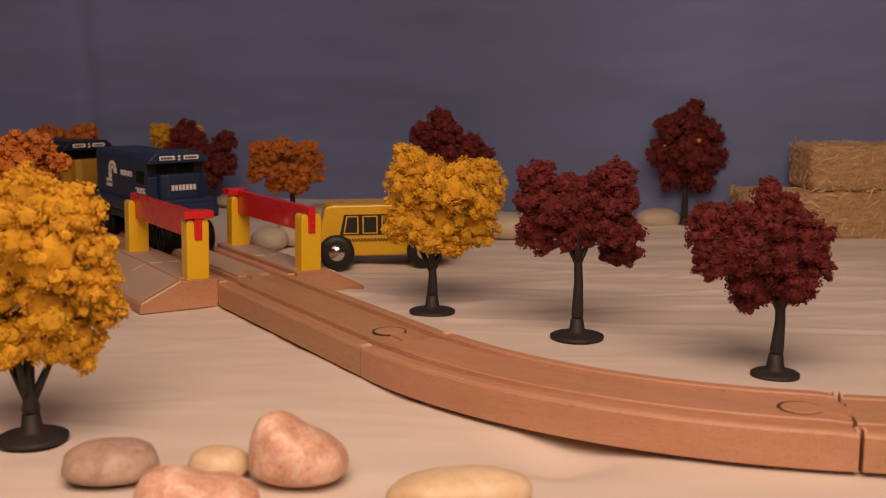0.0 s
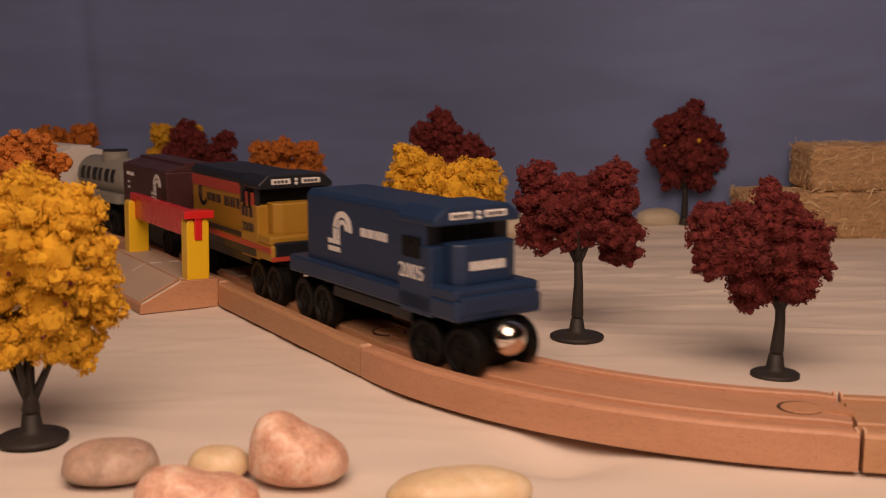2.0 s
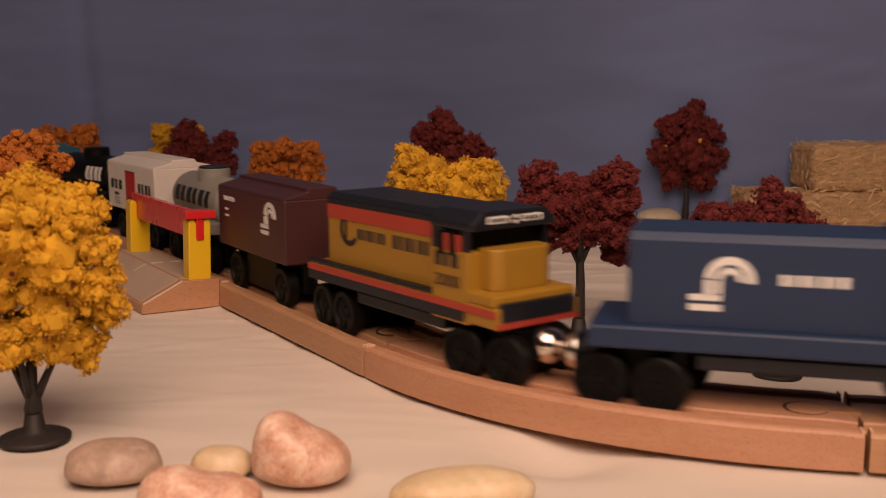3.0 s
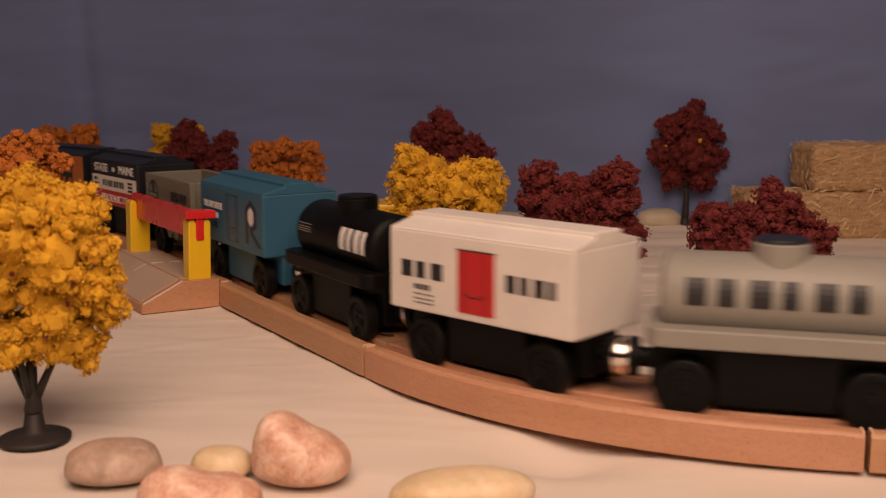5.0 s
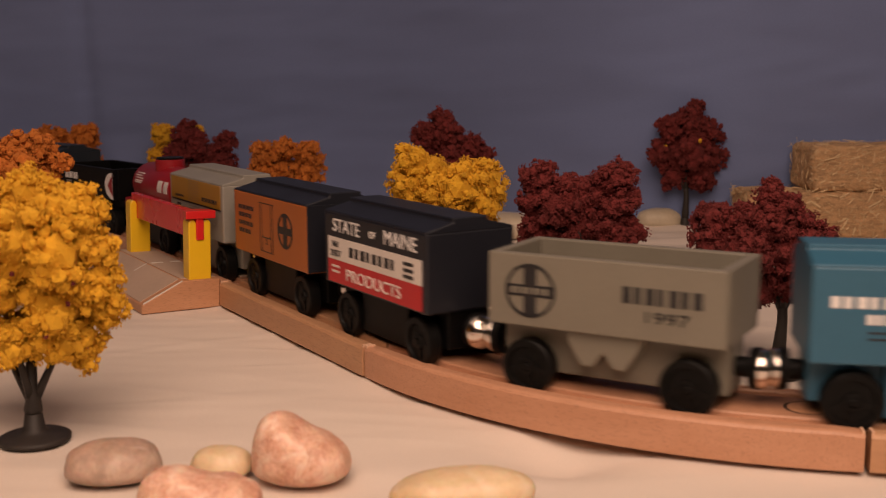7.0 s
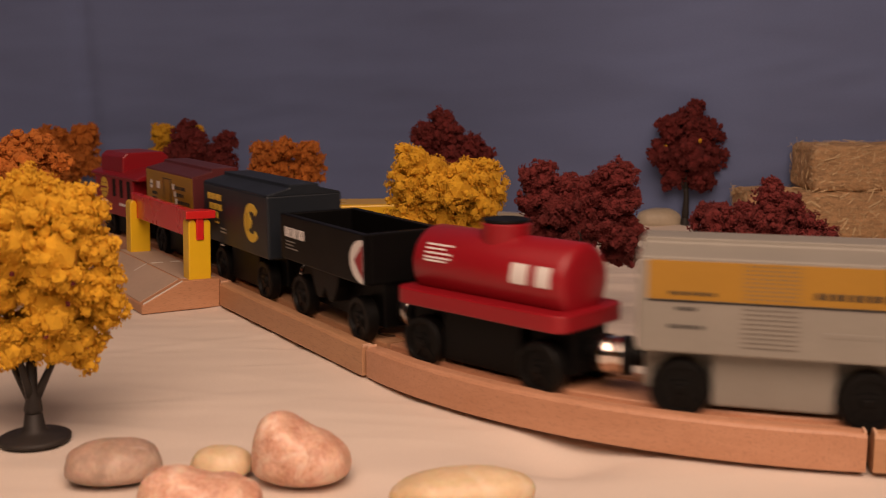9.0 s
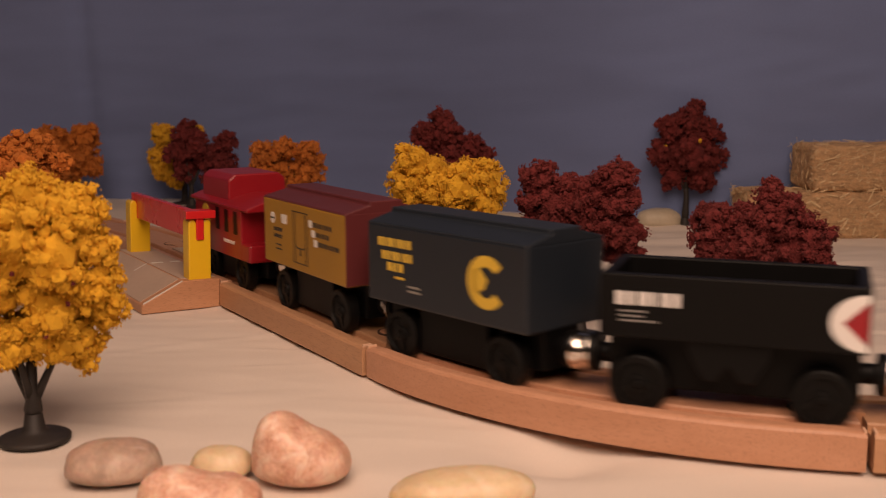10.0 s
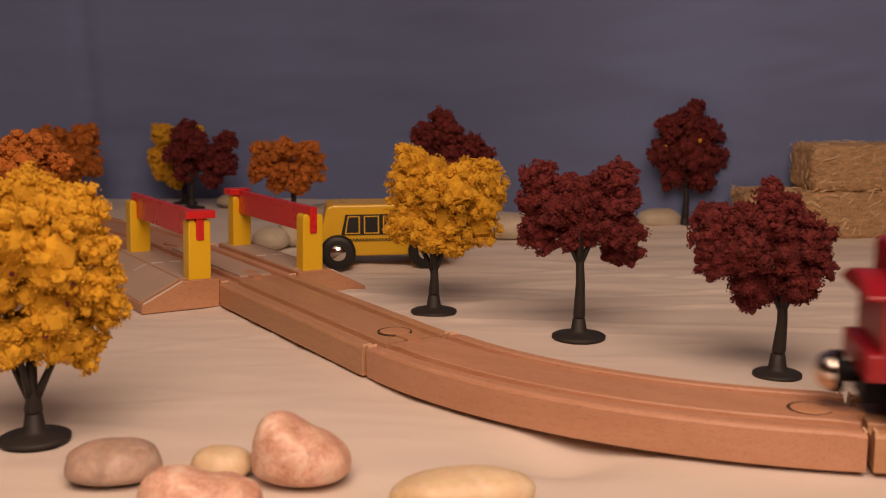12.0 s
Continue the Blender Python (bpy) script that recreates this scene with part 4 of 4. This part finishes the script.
def loco(label, rear, front, hood, roof, cab, deck, stripe, scheme):
    """Diesel engine: deck, long hood, cab, nose, two bogies. Its front is at +x."""
    car, half = new_car("locomotive", label, "toy locomotive", rear, front, 88, (), inset=0.5)
    off = -half
    at = lambda a: a * half * 2 / 113 + off
    box("deck", deck, car, -half, half, -17.5, 17.5, 29.4, 36.4, 1.0)
    box("front_walkway", deck, car, at(97), half - 1.2, -17.3, 17.3, 36.2, 40.0, 0.8)
    for x in (-44.0, 44.0):
        bogie = box("bogie", BLACK, car, -12, 12, -9.4, 9.4, 12.5, 28.2, 0.6)
        bogie.matrix_basis = pose(x * 0.001, 0, 0)
        BOGIES.append((bogie, (rear + front) / 2, 88, x))
        for dx in (-8.9, 8.9):
            AXLES.append((link("wheelset", WHEELSET, bogie, "", pose(dx * 0.001, 0, WHEEL_R * 0.001)), car, dx))
    box("fuel_tank", NAVY, car, at(30), at(83), -14.5, 14.5, 23.8, 28.6, 0.8)
    bm = bmesh.new()
    out = [(-14.6, 35), (14.6, 35), (14.6, 61.6), (12.6, 63.8), (-12.6, 63.8), (-14.6, 61.6)]
    add_prism(bm, out, "x", at(10.8), at(80.2), 0.4, 1)
    mm("hood", bm, hood, car)
    if roof is not hood:
        bm = bmesh.new()
        out = [(-14.9, 59.4), (14.9, 59.4), (14.9, 61.8), (12.8, 64.1), (-12.8, 64.1), (-14.9, 61.8)]
        add_prism(bm, out, "x", at(10.6), at(80.4), 0.3, 1)
        mm("hood_roof", bm, roof, car)
        box("stripe", VERMILION, car, at(10.6), at(80), -14.85, -14.4, 54.4, 59.6, 0.0, "orange-red stripe")
    low = cab
    box("cab", low, car, at(80), at(99), -17.5, 17.5, 28.6, 52.2, 0.6)
    box("cab_window_band", BLACK if roof is not hood else NAVY, car, at(80.4), at(95.5), -16.4, 16.4, 52.0, 59.8, 0.2, "dark cab window band")
    bm = bmesh.new()
    out = [(-17.6, 59.2), (17.6, 59.2), (17.6, 61.2), (13.0, 65.2), (-13.0, 65.2), (-17.6, 61.2)]
    add_prism(bm, out, "x", at(79), at(101.5), 0.5, 2)
    mm("cab_roof", bm, roof, car)
    for y in (-17.2, 15.6):
        if roof is hood:
            box("cab_side", low, car, at(79.8), at(95.4), y, y + 1.6, 52.0, 60, 0.2)
            continue
        box("pillar", low if roof is hood else roof, car, at(79.8), at(86), y, y + 1.6, 52.0, 60, 0.2)
        box("pillar", low if roof is hood else roof, car, at(95.5), at(98.6), y, y + 1.6, 52.0, 60, 0.2)
    bm = bmesh.new()
    add_prism(bm, [(at(98), -12.5), (at(104.2), -12.5), (at(106.6), -9.0), (at(106.6), 9.0), (at(104.2), 12.5), (at(98), 12.5)], "z", 39.8, 53.4, 0.6, 2)
    mm("nose", bm, low, car)
    box("step", stripe, car, at(110), at(113.4), -15.6, 15.6, 31.4, 37.6, 0.6)
    for y0, y1 in ((-11.5, -2.6), (2.6, 11.5)):
        box("number_board", LETTER_WHITE, car, at(101.2), at(101.75), y0, y1, 61.0, 63.4, 0.25, "white number board")
        w = (y1 - y0 - 2) / 4
        for k in range(4):
            box("number_print", BLACK_PRINT, car, at(101.7), at(101.9), y0 + 1 + k * w, y0 + 1 + (k + 0.7) * w, 61.6, 62.8, 0.0)
    for z in (61.2, 62.9):
        bm = bmesh.new()
        add_lathe(bm, [(at(101.2), 0.75), (at(102.0), 0.7), (at(102.3), 0.3)], "x", (0, 0, z), 12)
        mm("headlight", bm, LETTER_WHITE, car)
    for y in (-11.0, 0.6):
        box("windscreen", BLACK, car, at(95.0), at(95.9), y, y + 10.4, 53.0, 59.4, 0.0)
    if scheme == "blue":
        fan_logo(car, at(38.0), 50.4, 1.06)
        word(LETTER_WHITE, car, at(51), at(69), 49.6, 52.8, 7, side=-14.6)
        for ob in [o for o in car.children if o.name.startswith("emblem")]:
            ob.location.y += 0.0029
        for x in (82.6, 88.2):
            bar(BLACK, car, at(x), at(x + 4.9), 47.6, 54.6, "side_window", label="dark side window")
        text(LETTER_WHITE, car, "2005", at(87.8), 40.4, 5.2, width=14.5)
        for k in range(7):
            box("letter_block", LETTER_WHITE, car, at(106.2), at(106.85), -7.3 + k * 2.1, -7.3 + k * 2.1 + 1.5, 44.6, 47.6, 0.0)
    else:
        ring_print(NAVY, car, at(25.5), 51.2, 4.4, 6.4, 35, 325, side=-14.6)
        bar(NAVY, car, at(22.6), at(24), 47.4, 54.6, "emblem", side=-14.6)
        word(NAVY, car, at(31), at(50), 48.0, 52.0, 6, side=-14.6)
        word(NAVY, car, at(53.5), at(76), 47.6, 52.4, 6, side=-14.6)
        word(NAVY, car, at(82), at(95), 46.4, 51.0, 3)
        box("cab_panel", VERMILION, car, at(86.5), at(95.4), -17.62, -17.2, 52.0, 57.4, 0.0, "orange-red cab side panel")
        text(NAVY, car, "2000", at(88.5), 40.0, 4.2, width=13)
        for x in (83.5, 89.5):
            bar(BLACK, car, at(x), at(x + 3.2), 50.4, 58, "side_window", label="dark side window")
        box("deck_stripe", VERMILION, car, at(0.2), at(112.8), -17.8, -17.2, 33.2, 35.6, 0.0, "orange-red stripe")
        box("deck_stripe", VERMILION, car, at(112.7), at(113.2), -17.2, 17.2, 29.6, 31.6, 0.0, "orange-red stripe")
        box("walkway", NAVY, car, at(0.5), at(80), -17.7, -14.4, 36.3, 37.4, 0.2)
        box("deck_skirt", NAVY, car, at(0.4), at(97), -17.66, -17.2, 29.6, 33.3, 0.0, "navy lower edge of the deck")
    return car


loco("blue wooden toy diesel locomotive with white emblem", -4.4, 113.6, BLUE, BLUE, BLUE, BLUE, BLUE, "blue")
loco("yellow toy diesel locomotive with navy roof and orange stripes", -138.8, -23.6, YELLOW, NAVY, YELLOW, YELLOW, NAVY, "yellow")

car, h = boxcar("oxide brown wooden toy boxcar with white emblem", -238.3, -162.3, BROWN, BROWN, BLACK)
fan_logo(car, 23, 48.6, 0.95)
word(LETTER_WHITE, car, -30, -17, 51.0, 53.0, 7)
bar(LETTER_WHITE, car, -29, -25, 46.6, 47.6)
bar(LETTER_WHITE, car, -29, -25, 43.6, 44.6)

car, h = tanker("silver grey toy tank car with black lettering", -327.3, -253.3, SILVER_GREY, SILVER_GREY, BLACK, NAVY)
tank_word(BLACK_PRINT, car, -26, 27, -7, 30, 6)

car, h = boxcar("white toy boxcar with a red door", -417.1, -339.6, WHITE, WHITE, BLACK)
bar(RED_PRINT, car, -7.2, 8.4, 32.4, 52.6, "door", label="bright red door", proud=0.3)
bar(BLACK_PRINT, car, -7.6, 8.8, 52.5, 53.0, "door_line", proud=0.32)
for x0, x1, z in ((-4.6, -2.6, 38.2), (-2.8, 2.8, 37.5), (2.6, 4.6, 38.2)):
    bar(BLACK_PRINT, car, x0, x1, z, z + 0.5, "door_line", proud=0.36)
for x in (-4.4, 3.9):
    bar(RED_DARK, car, x, x + 0.5, 32.8, 52.2, "door_line", proud=0.34)
word(BLACK_PRINT, car, -33, -12.5, 41.2, 46.8, 3)
word(BLACK_PRINT, car, 13.0, 35.0, 41.4, 47.0, 4)
for z, tall, gap in ((37.4, 1.8, 1.9), (35.6, 0.5, 2.4), (34.0, 0.5, 2.4), (32.6, 0.5, 2.4)):
    for k in range(4):
        bar(BLACK_PRINT, car, -27 + k * gap, -27 + k * gap + 1.3, z, z + tall)

car, h = tanker("black toy tank car with white lettering", -507.2, -433.2, BLACK, BLACK, BLACK, BLACK)
tank_word(LETTER_WHITE, car, 8, 31, -10, 30, 4)
for up in (18, 12, 8, 4):
    tank_word(PRINT_GREY, car, -29, -18, up, up + 1.5, 1, "print")

car, h = boxcar("sky blue wooden toy boxcar with a black emblem", -601.9, -524.6, SKY, SKY, SKY)
word(LETTER_WHITE, car, -33.5, -9.5, 45.6, 48.8, 7)
word(LETTER_WHITE, car, -24, -14, 41.2, 44.0, 4)
for z in (38.8, 37.0):
    bar(BLACK_PRINT, car, -23.5, -16, z, z + 0.5)
door_lines(BLACK_PRINT, car, -4.2, 9.4, 32.6, 54.0)
for shape in ([(19.0, 34.0), (21.6, 34.0), (21.6, 49.6), (19.0, 49.6)], [(19.0, 49.6), (21.6, 49.3), (25.0, 51.4), (25.0, 53.6)],
              [(25.0, 53.6), (25.0, 51.4), (28.4, 49.3), (31.0, 49.6)], [(28.4, 42.8), (31.0, 41.9), (31.0, 49.6), (28.4, 49.3)],
              [(24.4, 41.2), (24.6, 38.8), (31.0, 41.9), (28.4, 43.0)], [(24.5, 40.9), (24.5, 38.6), (32.4, 33.6), (36.4, 33.6)]):
    bm = bmesh.new()
    add_prism(bm, shape, "y", SIDE - 0.18, SIDE + 0.3)
    mm("emblem", bm, BLACK_PRINT, car)
bm = bmesh.new()
add_prism(bm, [(25.0 + 3.7 * math.sin(math.pi * k / 3), 46.2 + 4.2 * math.cos(math.pi * k / 3)) for k in range(6)], "y", SIDE - 0.1, SIDE + 0.2)
mm("emblem", bm, LETTER_WHITE, car)

car, h = hopper("grey open toy hopper car with black round emblem", -691.6, -617.1, WARM_GREY, WARM_GREY)
ring_print(BLACK_PRINT, car, -23.0, 43.2, 7.4, 8.4, 0, 359.6)
bar(BLACK_PRINT, car, -25.1, -20.9, 35.6, 50.8, "emblem")
bar(BLACK_PRINT, car, -30.5, -15.5, 41.4, 45.0, "emblem", proud=0.2)
word(WARM_GREY, car, -29.5, -16.5, 42.2, 44.2, 7, side=SIDE - 0.15)
word(BLACK_PRINT, car, 6.5, 31, 42.6, 47.6, 7)
text(BLACK_PRINT, car, "1997", 19.5, 37.4, 3.6, width=13)

car, h = boxcar("navy, white and red striped wooden toy boxcar", -783.0, -708.5, NAVY, NAVY, BLACK)
bar(WHITE, car, -34.2, 34.2, 39.3, 47.8, "white_panel", label="white printed band")
bar(RED_PRINT, car, -34.2, 34.2, 30.6, 39.2, "red_panel", label="red printed band")
text(LETTER_WHITE, car, "STATE", -19.5, 50.0, 5.2, width=21)
text(LETTER_WHITE, car, "OF", 0.5, 50.8, 2.6, width=4.5)
text(LETTER_WHITE, car, "MAINE", 20.0, 50.0, 5.2, width=22)
text(WHITE, car, "PRODUCTS", 0.5, 32.6, 4.6, width=40, side=SIDE - 0.16)
word(BLACK_PRINT, car, -17, 18, 41.6, 45.4, 8, side=SIDE - 0.16)
text(BLACK_PRINT, car, "NH", -28.0, 44.2, 2.4, width=4.6, side=SIDE - 0.16)
text(BLACK_PRINT, car, "2007", -27.8, 40.6, 2.6, width=9, side=SIDE - 0.16)
for z in (40.4, 42.6, 44.8):
    bar(BLACK_PRINT, car, 22.5, 29, z, z + 1.2, side=SIDE - 0.16)
for z in (34.4, 36.4):
    bar(WHITE, car, -31, -25, z, z + 0.8, side=SIDE - 0.16)

car, h = boxcar("orange wooden toy boxcar with navy roof and round emblem", -874.7, -797.7, ORANGE, NAVY, BLACK)
ends(car, h, NAVY)
ring_print(BLACK_PRINT, car, 17.5, 44.4, 6.4, 7.4, 0, 359.6)
bar(BLACK_PRINT, car, 15.6, 19.4, 38.0, 50.8, "emblem")
bar(BLACK_PRINT, car, 11, 24, 43.0, 46.0, "emblem", proud=0.2)
door_lines(BLACK_PRINT, car, -9, 5, 33, 54)
for z, w in ((49.0, 18), (45.6, 15), (42.0, 17), (38.6, 14)):
    word(BLACK_PRINT, car, -33, -33 + w, z, z + 2.0, 8)

car, h = boxcar("grey toy boxcar with an ochre band", -965.6, -889.6, SILVER_GREY, SILVER_GREY, SILVER_GREY)
bar(YELLOW, car, -35.2, 35.2, 45.4, 56.5, "ochre_panel", label="ochre printed band")
bar(BLACK_PRINT, car, -35.2, 35.2, 44.7, 45.2, "print", proud=0.2)
for k in range(9):
    bar(LOUVRE, car, -9, 6, 32.6 + k * 1.35, 32.8 + k * 1.35, proud=0.16)
    bar(LOUVRE, car, -9, 6, 46.4 + k * 1.15, 46.6 + k * 1.15, proud=0.22)
word(BLACK_PRINT, car, 10, 31, 47.2, 49.2, 9, side=SIDE - 0.12)
word(BLACK_PRINT, car, -29, -16, 46.6, 47.8, 7, side=SIDE - 0.12)
word(BLACK_PRINT, car, -29, -19, 37.0, 38.2, 5)
word(BLACK_PRINT, car, -27, -21, 42.2, 43.4, 4)
word(SILVER_GREY, car, 13, 28, 36.8, 38.2, 6)

car, h = tanker("glossy red toy tank car with white lettering", -1053.0, -980.0, RED, RED, BLACK, BLACK)
tank_word(LETTER_WHITE, car, 12.5, 32.5, -4, 26, 2)
for up, w in ((34, 12), (27, 9), (20, 12), (13, 12), (8, 10)):
    tank_word(LETTER_WHITE, car, -26, -26 + w, up, up + 3, 1, "print")

car, h = hopper("black open toy hopper car with a white and red emblem", -1142.5, -1069.0, BLACK, BLACK, 33.0, 51.6)
word(LETTER_WHITE, car, -32, -12.5, 42.6, 46.6, 6)
for z, w in ((40.6, 8), (39.2, 7), (37.8, 11)):
    bar(PRINT_GREY, car, -31, -31 + w, z, z + 0.5)
bm = bmesh.new()
add_prism(bm, [(36.3 + 10.0 * math.cos(a), 41.6 + 8.0 * math.sin(a)) for a in np.linspace(math.pi / 2, 3 * math.pi / 2, 15)], "y", SIDE - 0.18, SIDE + 0.3)
mm("emblem", bm, LETTER_WHITE, car)
bm = bmesh.new()
add_prism(bm, [(36.3, 35.4), (36.3, 47.8), (29.8, 41.6)], "y", SIDE - 0.26, SIDE + 0.3)
mm("emblem", bm, RED, car)

car, h = boxcar("slate navy toy boxcar with yellow round emblem", -1233.9, -1155.9, NAVY_GREY, NAVY_GREY, BLACK)
ring_print(LETTER_YELLOW, car, 21.3, 43.8, 5.0, 8.6, 40, 320)
bm = bmesh.new()
add_prism(bm, [(15.5, 39.4), (20.5, 41.6), (21.7, 44.4), (18.5, 47.8), (15.5, 47.6)], "y", SIDE - 0.18, SIDE + 0.3)
mm("emblem", bm, LETTER_YELLOW, car)
for z, a, b, n in ((49.6, -33, -15, 7), (45.0, -31, -14, 6), (41.2, -28, -19, 3)):
    word(LETTER_YELLOW, car, a, b, z, z + 3.0, n)
bar(LETTER_YELLOW, car, -24, -19, 38.8, 39.6)
for z in (35.0, 36.6):
    bar(SILVER_GREY, car, -17, -10.5, z, z + 0.7)

car, h = boxcar("mustard yellow wooden toy boxcar with maroon roof", -1326.1, -1250.1, YELLOW, MAROON, BLACK)
ends(car, h, MAROON)
disc_print(LETTER_WHITE, car, -28.5, 49.0, 2.2, 2.4)
bar(BLACK_PRINT, car, -30.5, -26.5, 48.6, 49.4, proud=0.22)
bar(LETTER_WHITE, car, -19.5, -14.5, 47.6, 51.4)
door_lines(BLACK_PRINT, car, -8.5, 5.5, 33.0, 54.0)
for z, n in ((43.8, 7), (41.0, 6)):
    word(BLACK_PRINT, car, -27.5, -19, z, z + 1.6, n)
for z in (38.0, 36.2):
    bar(BLACK_PRINT, car, -25.5, -20, z, z + 0.5)
for z, a, n in ((49.4, 10.5, 7), (45.8, 13.0, 5), (42.2, 15.0, 8)):
    bar(LETTER_WHITE, car, a - 3.6, a - 0.6, z - 0.4, z + 2.4)
    word(BLACK_PRINT, car, a, a + 2.4 * n, z, z + 1.9, n)


def caboose(rear, front):
    car, half = new_car("caboose", "bright red wooden toy caboose with yellow round emblem", "toy caboose", rear, front, 38)
    chassis(car, half, BLACK, 38, z1=27)
    bm = bmesh.new()
    out = [(-half + 4, 25), (half - 8, 25), (half - 8, 48.6), (-half + 4, 48.6)]
    add_prism(bm, out, "y", -17.5, 17.5, 0.5, 2)
    mm("body", bm, RED, car)
    for x0, x1 in ((-half, -half + 9), (half - 12, half + 1)):
        box("platform", RED, car, x0, x1, -17.4, 17.4, 24.8, 33.0, 1.0)
    bm = bmesh.new()
    out = [(-18.2, 47.6)] + [(-18.2 + 36.4 * k / 12, 49.0 + 4.4 * math.sin(math.pi * k / 12)) for k in range(13)] + [(18.2, 47.6)]
    add_prism(bm, out[::-1], "x", -half - 1, half + 1.5, 0.4, 1)
    mm("roof", bm, RED, car)
    bm = bmesh.new()
    out = [(-14.6, 49.0), (14.6, 49.0), (14.2, 59.4), (11.0, 62.0), (-11.0, 62.0), (-14.2, 59.4)]
    add_prism(bm, out, "x", -half + 7, half - 30, 0.8, 2)
    mm("cupola", bm, RED, car)
    for x in (-1.5, 9.8, 21.0):
        bar(BLACK, car, x - 2.3, x + 2.3, 36.2, 46.6, "side_window", label="dark side window", proud=0.12)
    disc_print(LETTER_YELLOW, car, -17.0, 40.6, 5.6, 6.2)
    for a, b, c, d in ((-22.2, -11.8, 40.0, 41.2), (-21.6, -18.0, 43.0, 43.6), (-16.0, -12.4, 43.0, 43.6), (-21.6, -18.0, 37.6, 38.2), (-16.0, -12.4, 37.6, 38.2)):
        bar(RED, car, a, b, c, d, "emblem", proud=0.24)
    word(LETTER_WHITE, car, -22, -12.5, 31.4, 33.0, 5)
    word(LETTER_WHITE, car, 6, 20, 31.2, 32.8, 7)
    return car


caboose(-1416.8, -1345.2)

# where the rear of the first engine is along the line, in millimetres
PLACE = [(0.0, -354.3), (0.5, -295.7), (1.0, -215.6), (1.5, -137.3), (2.0, -60.6), (2.5, 10.4), (3.0, 90.9), (3.2, 127.4), (4.8, 392.5), (5.0, 430.5), (5.5, 517.5), (6.0, 603.2),
         (6.5, 687.4), (7.0, 747.8), (7.2, 776.9), (8.8, 1029.3), (9.0, 1066.8), (9.5, 1153.5), (10.0, 1233.5), (10.5, 1310.7), (11.0, 1386.9), (11.5, 1485.5), (12.0, 1578.0)]


def place(t):
    """Smooth, never backward, through the rows of PLACE."""
    n = len(PLACE)
    slope = [(PLACE[i + 1][1] - PLACE[i][1]) / (PLACE[i + 1][0] - PLACE[i][0]) for i in range(n - 1)]
    tang = [slope[0]] + [2 * a * b / (a + b) for a, b in zip(slope, slope[1:])] + [slope[-1]]
    i = min(n - 2, max(0, sum(1 for p in PLACE if p[0] <= t) - 1))
    h = PLACE[i + 1][0] - PLACE[i][0]
    u = (t - PLACE[i][0]) / h
    return ((2 * u ** 3 - 3 * u ** 2 + 1) * PLACE[i][1] + (u ** 3 - 2 * u ** 2 + u) * h * tang[i]
            + (-2 * u ** 3 + 3 * u ** 2) * PLACE[i + 1][1] + (u ** 3 - u ** 2) * h * tang[i + 1]) * 0.001


def car_pose(t, middle, wheelbase):
    s = place(t) + middle * 0.001
    ax, ay, _ = rail(s - wheelbase * 0.0005)
    bx, by, _ = rail(s + wheelbase * 0.0005)
    # slack in the grooves: a short car turns late into the bend
    late = 0.045 * math.exp(-((s - 0.022) / 0.036) ** 2) if wheelbase < 60 else 0.0
    return Matrix.Translation(((ax + bx) / 2, (ay + by) / 2, FLOOR * 0.001)) @ Matrix.Rotation(math.atan2(by - ay, bx - ax) - late, 4, "Z")


def pushed_pose(ob, share, t):
    """The loose track pieces creep along the line as the heavy engines pass."""
    rows = ((0.0, 0.0), (2.3, 0.0), (3.0, 0.6), (7.0, 0.7), (8.8, 1.2), (12.0, 1.3))
    way = np.interp(t, [r[0] for r in rows], [r[1] for r in rows]) * share * 0.001
    h = rail(ARC)[2]
    return Matrix.Translation((way * math.cos(h), way * math.sin(h), 0)) @ ob


def motions():
    for ob, share in PUSHED:
        start = ob.matrix_basis.copy()
        walk(ob, [(t, pushed_pose(start, share, t)) for t in (0.0, 2.0, 2.3, 2.65, 3.0, 5.0, 7.0, 8.0, 8.8, 12.0)])
    tenths = [k / 10 for k in range(121)]
    frames = [k / 30 for k in range(361)]
    for car, middle, wheelbase in CARS:
        walk(car, [(t, car_pose(t, middle, wheelbase)) for t in tenths])
    for bogie, middle, wheelbase, x in BOGIES:
        rows = []
        for t in tenths:
            s = place(t) + (middle + x) * 0.001
            turn = rail(s)[2] - car_pose(t, middle, wheelbase).to_euler().z
            rows.append((t, Matrix.Translation((x * 0.001, 0, 0)) @ Matrix.Rotation((turn + math.pi) % (2 * math.pi) - math.pi, 4, "Z")))
        walk(bogie, rows)
    turns = [(t, Matrix.Rotation(place(t) / (WHEEL_R * 0.001), 4, "Y")) for t in frames]
    for ax, car, x in AXLES:
        spot = Matrix.Translation((x * 0.001, 0, WHEEL_R * 0.001))
        walk(ax, [(t, spot @ turn) for t, turn in turns])


motions()
